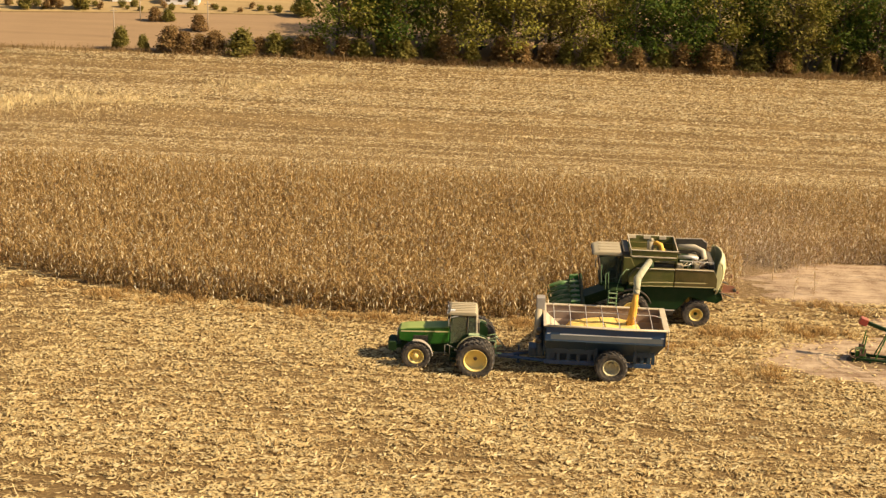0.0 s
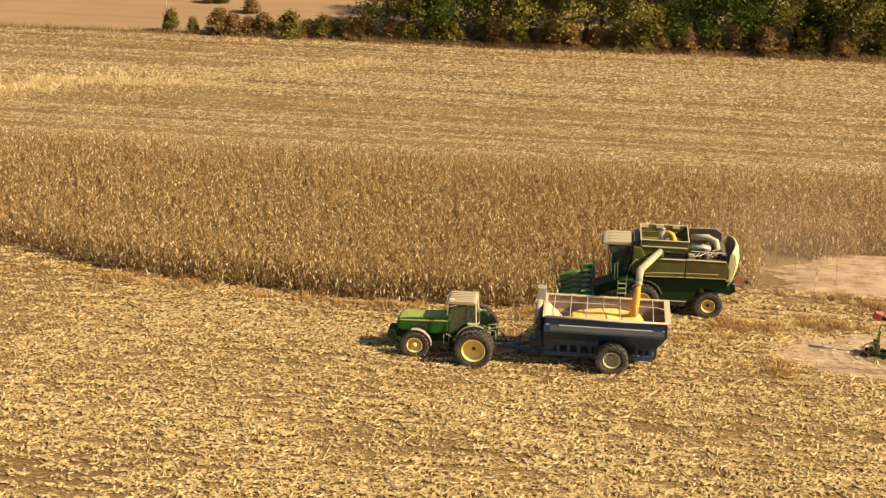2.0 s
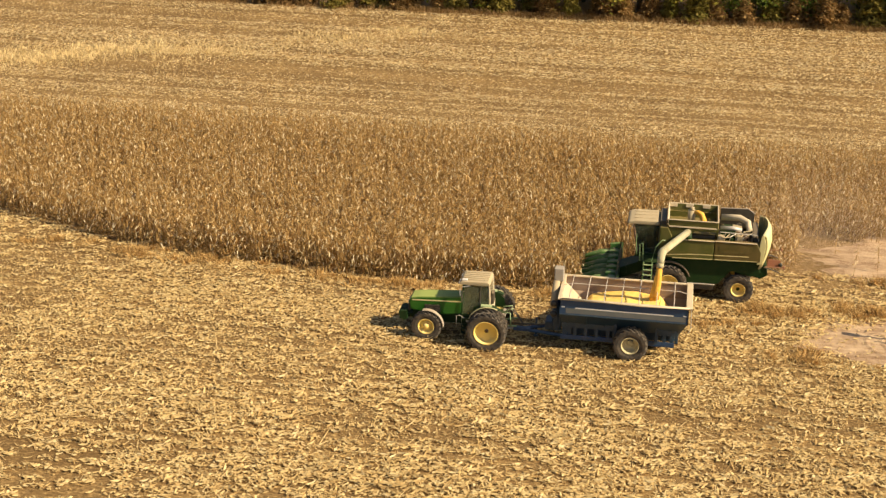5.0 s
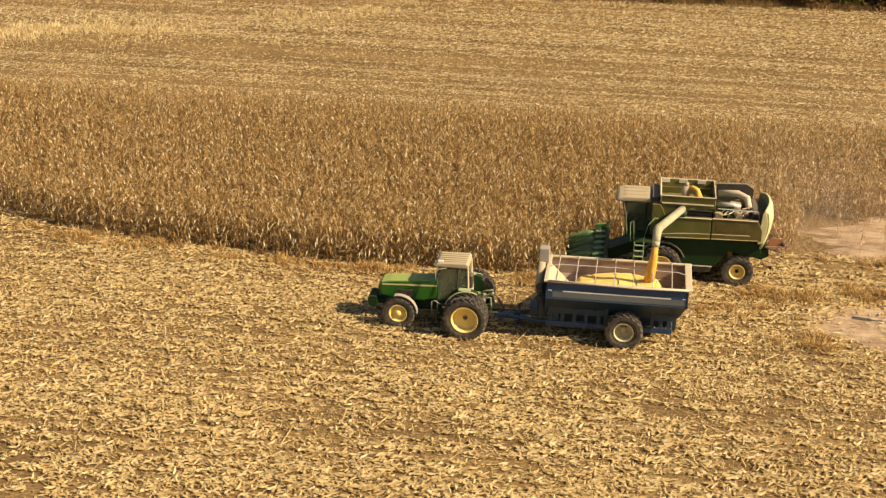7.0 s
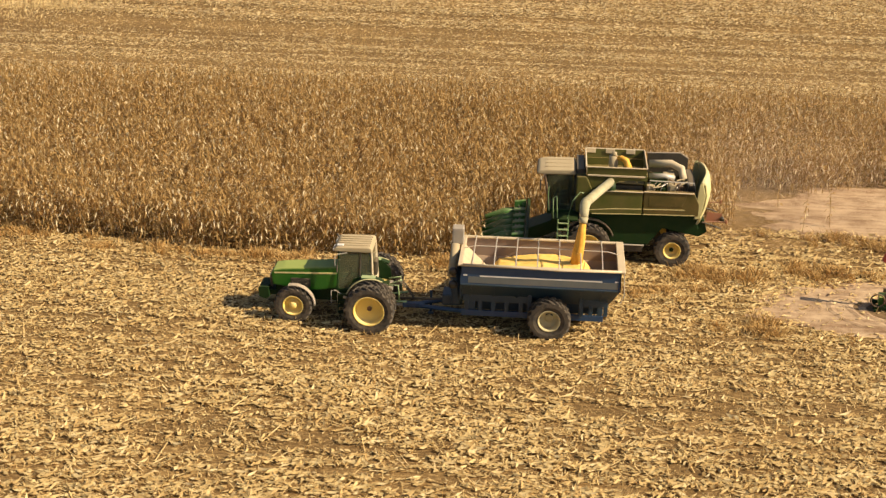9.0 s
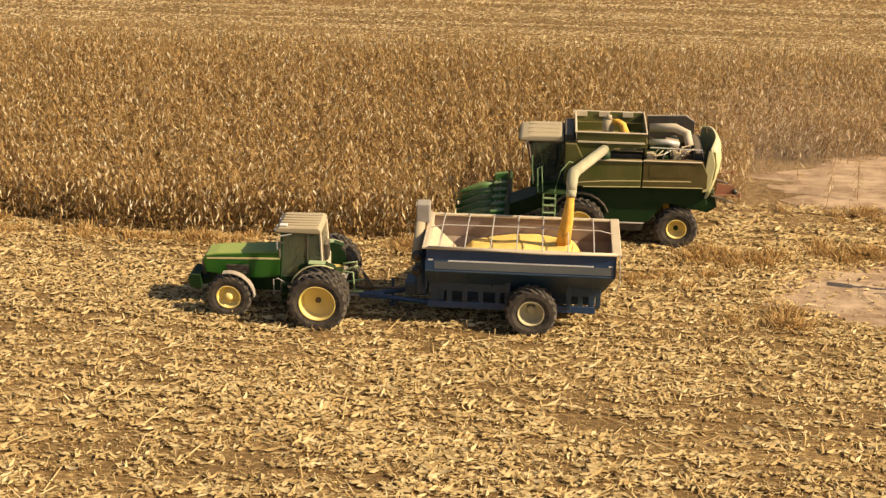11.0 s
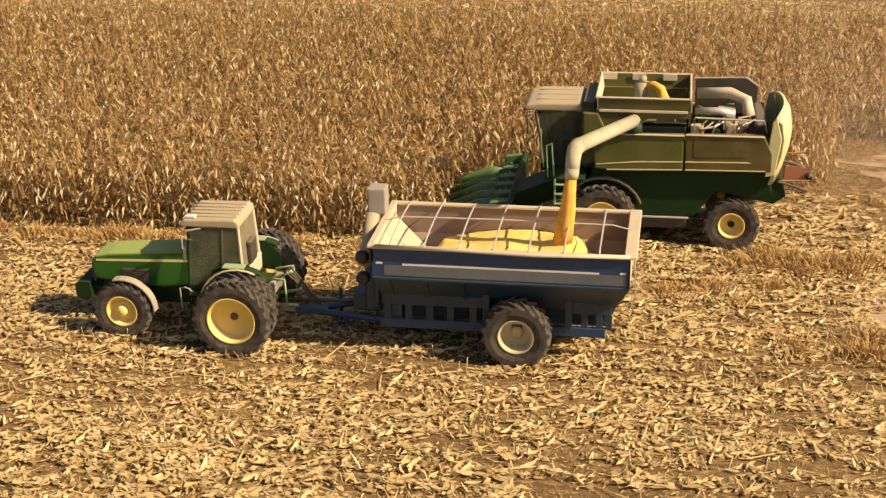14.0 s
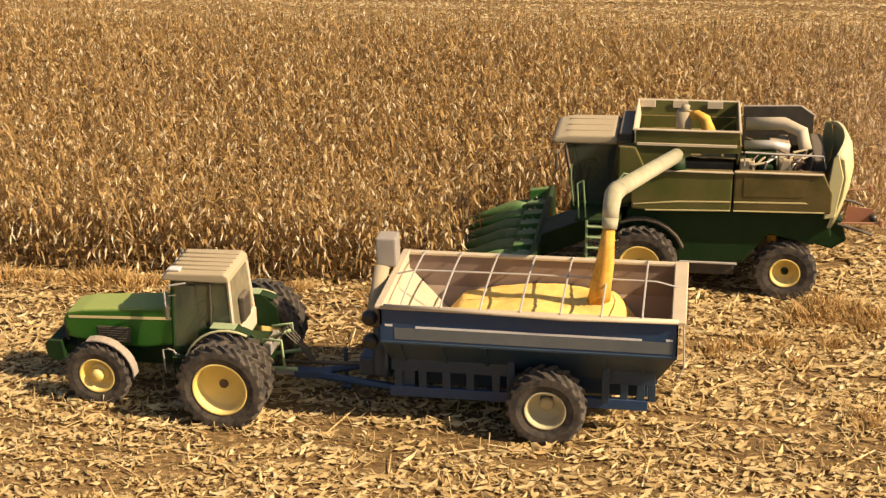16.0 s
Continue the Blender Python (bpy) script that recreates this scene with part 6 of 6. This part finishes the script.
tufts = [tuft(40 + i, 90, 0.36, 0.3) for i in range(5)]
spots = []
for cx, cy, rx, ry, n in ((5.4, -2.4, 2.2, 0.6, 20), (10.5, -1.8, 2.6, 0.7, 18), (-14, -2.6, 10, 0.4, 36), (-29, -0.9, 6, 0.8, 40), (3.2, -4.6, 1.2, 0.6, 8), (8.0, -7.8, 2.6, 0.6, 10), (11.5, 2.4, 3.0, 0.8, 14), (-5.8, -2.6, 1.0, 0.4, 10)):
    spots += [(cx + rx * rng.normal(0, 0.6), cy + ry * rng.normal(0, 0.6), 0) for _ in range(n)]
spots = np.array(spots)
pick = rng.integers(0, 5, len(spots))
v, f = joined([scatter(tufts[k], spots[pick == k], rng.uniform(0, 6, (pick == k).sum()), rng.uniform(0.6, 1.25, (pick == k).sum())) for k in range(5)])
tagged(quads_object("grass_tufts", v, f, "grass"), "dry straw-coloured grass tufts beside the corn", "grass", kind="stuff")
# long pale grass of the waterway across the far stubble
n = 2000
gx = rng.uniform(-74, -22, n)
gy = 39.5 + 0.50 * (gx + 52) + 1.5 * np.sin(gx * 0.21) + 0.9 * np.sin(gx * 0.53 + 1.0) + rng.normal(0, 1.9, n)
thick = np.array([0.62 + 1.2 * noise.noise((a * 0.07, c * 0.5, 6.0)) for a, c in zip(gx, gy)]) - 0.013 * (gx + 60)
stay = rng.random(n) < thick
gx, gy = gx[stay], gy[stay]
v, f = joined([scatter(tuft(80 + k, 9, 0.32, 0.6), np.stack([gx, gy, 0 * gx], 1)[k::4], rng.uniform(0, 6, len(gx[k::4])), rng.uniform(0.8, 1.6, len(gx[k::4]))) for k in range(4)])
tagged(quads_object("waterway_grass", v, f, "pale_grass"), "band of tall pale dry grass across the far field", "grass", kind="stuff")


# ---------------------------------------------------------------- hedge, woods and far fields


def leaf_cloud(centres, per, spread, size, seed):
    g = np.random.default_rng(seed)
    n = len(centres) * per
    c = np.repeat(centres, per, 0) + g.normal(0, spread, (n, 3)) * np.array([1, 1, 0.8])
    q = np.array([(-0.5, -0.35, 0), (0.5, -0.35, 0.1), (0.5, 0.35, 0), (-0.5, 0.35, -0.1)])
    a, e, t = g.uniform(0, 6.28, n), g.uniform(-1.2, 1.2, n), g.uniform(0, 6.28, n)
    ca, sa, ce, se = np.cos(a), np.sin(a), np.cos(e), np.sin(e)
    u = np.stack([ca * ce, sa * ce, se], 1)
    w = np.stack([-sa, ca, 0 * a], 1)
    u2 = u * np.cos(t)[:, None] + w * np.sin(t)[:, None]
    w2 = -u * np.sin(t)[:, None] + w * np.cos(t)[:, None]
    s = (size * g.uniform(0.5, 1.3, n))[:, None, None]
    V = c[:, None, :] + (q[None, :, :1] * u2[:, None, :] + q[None, :, 1:2] * w2[:, None, :]) * s
    return V.reshape(-1, 3), np.arange(n * 4).reshape(-1, 4)


def make_tree(seed, h, r, leaf, fullness=1.0, low=0.12, name="tree", label="", category="tree", group="hedgerow trees", leaf_size=0.28):
    """Tapered trunk with forked limbs and a crown of many small leaves in uneven clumps."""
    g = random.Random(seed)
    b = B()
    tips = []
    lean = (g.uniform(-0.05, 0.05), g.uniform(-0.05, 0.05))
    top = h * 0.82
    line = [(lean[0] * z + 0.15 * g.uniform(-1, 1), lean[1] * z + 0.15 * g.uniform(-1, 1), z) for z in (0, h * 0.2, h * 0.45, h * 0.65, top)]
    line[0] = (0, 0, -0.05)
    rod(b, line, h * 0.022, 8, h * 0.006)
    limbs = 13
    for i in range(limbs):
        z = h * (low + (0.74 - low) * (i + g.random()) / limbs)
        a = i * 2.4 + g.uniform(-0.5, 0.5)
        reach = r * g.uniform(0.65, 1.1) * (1.0 - 0.45 * abs(z / h - 0.42))
        rise = h * g.uniform(0.06, 0.2)
        p0 = (lean[0] * z, lean[1] * z, z)
        p1 = (p0[0] + reach * 0.5 * math.cos(a), p0[1] + reach * 0.5 * math.sin(a), z + rise * 0.6)
        p2 = (p0[0] + reach * math.cos(a), p0[1] + reach * math.sin(a), z + rise)
        rod(b, [p0, p1, p2], h * 0.009, 5, h * 0.003)
        tips += [p1, p2]
        for k in range(3):
            a2 = a + g.uniform(-1.0, 1.0)
            p3 = (p1[0] + reach * 0.5 * math.cos(a2), p1[1] + reach * 0.5 * math.sin(a2), p1[2] + h * g.uniform(-0.04, 0.14))
            rod(b, [p1, p3], h * 0.004, 4, h * 0.0015)
            tips.append(p3)
    for k in range(7):
        a = g.uniform(0, 6.28)
        tips.append((lean[0] * h + r * 0.35 * math.cos(a), lean[1] * h + r * 0.35 * math.sin(a), h * g.uniform(0.78, 0.98)))
    T = thing(name, label, category, group)
    part("trunk", b, "bark", T)
    tips = np.array(tips)
    if category == "bush":
        tips[:, :2] *= (1.15 - 0.85 * tips[:, 2:] / h)
    V, F = leaf_cloud(tips, int(44 * fullness), r * 0.20, leaf_size, seed)
    V[:, 2] = np.maximum(V[:, 2], 0.1)
    cr = quads_object("crown", V, F, leaf)
    cr.parent = T
    return T


def place(proto, x, y, s, turn, label=""):
    o = copy_thing(proto, pose(x, y, 0, 0, 0, turn) @ Matrix.Diagonal((s, s, s, 1)))
    if label:
        o["label"] = label
    return o


KINDS = [
    (1, 12.0, 4.6, "leaf_sunlit", 1.7, 0.10, "broad green tree still in full leaf"),
    (2, 13.5, 4.2, "leaf_olive", 1.4, 0.12, "olive-leaved tree thinning in autumn"),
    (3, 12.5, 3.8, "leaf_brown", 0.9, 0.14, "half-bare tree with brown leaves"),
    (4, 14.0, 4.4, "leaf_yellow", 1.4, 0.10, "tall tree turning yellow-green"),
    (5, 11.5, 4.0, "leaf_green", 1.5, 0.06, "dense dark green tree with low limbs"),
    (6, 10.5, 3.4, "leaf_olive", 1.0, 0.08, "slender olive tree with bare twigs showing"),
]
tr = random.Random(5)
# the wood begins with one full green tree; others follow along the field's edge
protos = [make_tree(sd, h, r, lf, fu * 0.9, lo, "tree", lb, leaf_size=0.29) for sd, h, r, lf, fu, lo, lb in KINDS]
row = []
for depth, step, off in ((0, 3.2, 2.4), (1, 4.0, 6.5), (2, 6.5, 12.0)):
    x = -25.0 + depth * 1.6
    while x < 40:
        row.append((x + tr.uniform(-0.7, 0.7), off + tr.uniform(-0.8, 0.8), depth))
        x += step * tr.uniform(0.8, 1.25)
used = set()
for i, (x, off, depth) in enumerate(row):
    k = 0 if i == 0 else tr.choice((0, 1, 1, 2, 3, 4, 5, 2, 3) if x < 6 else (0, 1, 1, 3, 4, 4, 4))
    y = HEDGE(x) + off
    s, turn = tr.uniform(0.70, 0.98), tr.uniform(0, 360)
    m = pose(x, y, 0, 0, 0, turn) @ Matrix.Diagonal((s, s, s, 1))
    if k not in used:
        used.add(k)
        protos[k].matrix_basis = m
    else:
        place(protos[k], x, y, s, turn)
# low shrubs under the wood's edge and the bushes west of it
bush = [make_tree(20, 2.6, 1.5, "leaf_olive", 0.8, 0.04, "bush", "low olive bush with thin twigs", "bush", "field edge bushes", 0.25),
        make_tree(21, 3.2, 1.7, "leaf_brown", 0.85, 0.04, "bush", "reddish brown round bush", "bush", "field edge bushes", 0.25),
        make_tree(22, 3.2, 1.1, "leaf_olive", 1.0, 0.04, "bush", "upright olive green bush", "bush", "field edge bushes", 0.22)]
spots = [(-46.2, 2), (-44.0, 2), (-41.2, 1), (-39.8, 1), (-38.3, 1), (-36.8, 1), (-34.0, 0), (-32.3, 1), (-30.8, 0), (-29.4, 0), (-27.9, 1), (-26.6, 1)]
spots += [(-24.5 + 2.3 * i + tr.uniform(-0.7, 0.7), tr.choice((0, 1, 1, 2))) for i in range(27)]
used = set()
for x, k in spots:
    y = HEDGE(x) + tr.uniform(0.1, 1.0)
    turn, s = tr.uniform(0, 360), tr.uniform(0.68, 1.0) * (0.95 if x < -28 else 1.15)
    if k not in used:
        used.add(k)
        bush[k].matrix_basis = pose(x, y, 0, 0, 0, turn) @ Matrix.Diagonal((s, s, s, 1))
    else:
        place(bush[k], x, y, s, turn)
# rank weeds along the edge of the stubble
n = 2200
wx = np.where(rng.random(n) < 0.8, rng.uniform(-27, 48, n), rng.uniform(-74, -27, n))
wy = HEDGE(wx) - 0.6 + rng.normal(0, 0.5, n)
v, f = joined([scatter(tuft(90 + k, 9, 0.75, 0.45), np.stack([wx, wy, 0 * wx], 1)[k::3], rng.uniform(0, 6, len(wx[k::3])), rng.uniform(0.4, 1.0, len(wx[k::3]))) for k in range(3)])
tagged(quads_object("edge_weeds", v, f, "weed"), "brown rank weeds along the field edge", "weeds", kind="stuff")

sheet("tilled_field", [(-220, 60.5), (-66, 63.1), (-27, 64.6), (56, 67.2), (56, 97), (-27, 85.8), (-46, 83.4), (-65, 79.9), (-220, 62)], 0.02, "tilled", "smooth reddish tan bare field beyond the hedge")
sheet("far_pasture", [(-220, 62.6), (-65, 80.5), (-46, 84.0), (-27, 86.4), (56, 97.6), (160, 230), (-400, 230)], 0.014, "pasture", "pale far field beyond the tree line")

# wooden poles and wire
for x, y, h in ((-48.4, 69.2, 3.1), (-39.8, 75.0, 3.1), (-48.0, 78.5, 2.6)):
    P = thing("utility_pole", "weathered wooden utility pole with a crossarm", "utility pole", "power line poles", pose(x, y, 0.02))
    b = B()
    rod(b, [(0, 0, 0), (0.03, 0, h)], 0.06, 8, 0.045)
    part("pole", b, "wood", P)
    b = B()
    box(b, -0.36, 0.36, -0.03, 0.03, h - 0.34, h - 0.28, 0.006)
    part("crossarm", b, "wood", P)
    for dx in (-0.32, 0.0, 0.32):
        b = B()
        lathe(b, [(0.0, -0.01), (0.02, -0.01), (0.025, 0.025), (0.0, 0.05)], 8, (dx, 0, h - 0.27))
        part("insulator", b, "grey", P)

# farm buildings and the far tree line
def building(x, y, w, d, h, rise, turn, label):
    F = thing("barn", label, "barn", m=pose(x, y, 0.02, 0, 0, turn))
    b = B()
    prism(b, [(-d / 2, 0), (d / 2, 0), (d / 2, h), (0, h + rise - 0.04), (-d / 2, h)], -w / 2, w / 2, axis="x")
    part("wall", b, "wall_white", F)
    for s in (-1, 1):
        b = B()
        prism(b, [(0, h + rise), (s * (d / 2 + 0.12), h - 0.08), (s * (d / 2 + 0.12), h - 0.02), (0, h + rise + 0.07)], -w / 2 - 0.12, w / 2 + 0.12, axis="x")
        part("roof", b, "roof_red", F, "red metal roof")
    for i in range(3):
        b = B()
        cx = -w / 2 + w * (i + 0.5) / 3
        box(b, cx - 0.06 * w, cx + 0.06 * w, -d / 2 - 0.03, -d / 2 + 0.02, 0.4 * h, 0.8 * h, 0.01)
        part("window", b, "black", F)
    b = B()
    box(b, w / 2 - 0.02, w / 2 + 0.04, -0.2 * d, 0.2 * d, 0, 0.9 * h, 0.01)
    part("door", b, "white", F)


building(-46.0, 90.0, 4.2, 2.4, 0.85, 0.55, 6, "long white barn with a red metal roof")
building(-53.0, 90.0, 2.1, 1.9, 0.9, 0.5, 6, "small white farm building with a red roof")
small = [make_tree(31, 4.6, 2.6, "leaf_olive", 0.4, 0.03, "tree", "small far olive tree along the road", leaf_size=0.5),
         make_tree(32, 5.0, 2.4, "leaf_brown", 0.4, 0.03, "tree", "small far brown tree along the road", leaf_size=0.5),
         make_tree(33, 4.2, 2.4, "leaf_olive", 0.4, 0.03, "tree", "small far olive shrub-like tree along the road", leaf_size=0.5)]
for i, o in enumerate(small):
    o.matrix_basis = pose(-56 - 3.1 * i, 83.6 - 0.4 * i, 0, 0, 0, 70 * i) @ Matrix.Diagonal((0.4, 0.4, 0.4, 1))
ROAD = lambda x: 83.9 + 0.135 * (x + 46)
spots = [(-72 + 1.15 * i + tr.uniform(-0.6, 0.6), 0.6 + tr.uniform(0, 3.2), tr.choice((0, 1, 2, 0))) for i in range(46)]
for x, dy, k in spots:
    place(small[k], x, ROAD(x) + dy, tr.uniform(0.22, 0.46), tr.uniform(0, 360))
for x, y, k, s in ((-46.4, 78.6, 1, 0.6), (-45.0, 78.8, 0, 0.5), (-40.6, 74.2, 1, 0.7), (-31.0, 84.8, 0, 0.9)):
    place(bush[k], x, y, s, 40)
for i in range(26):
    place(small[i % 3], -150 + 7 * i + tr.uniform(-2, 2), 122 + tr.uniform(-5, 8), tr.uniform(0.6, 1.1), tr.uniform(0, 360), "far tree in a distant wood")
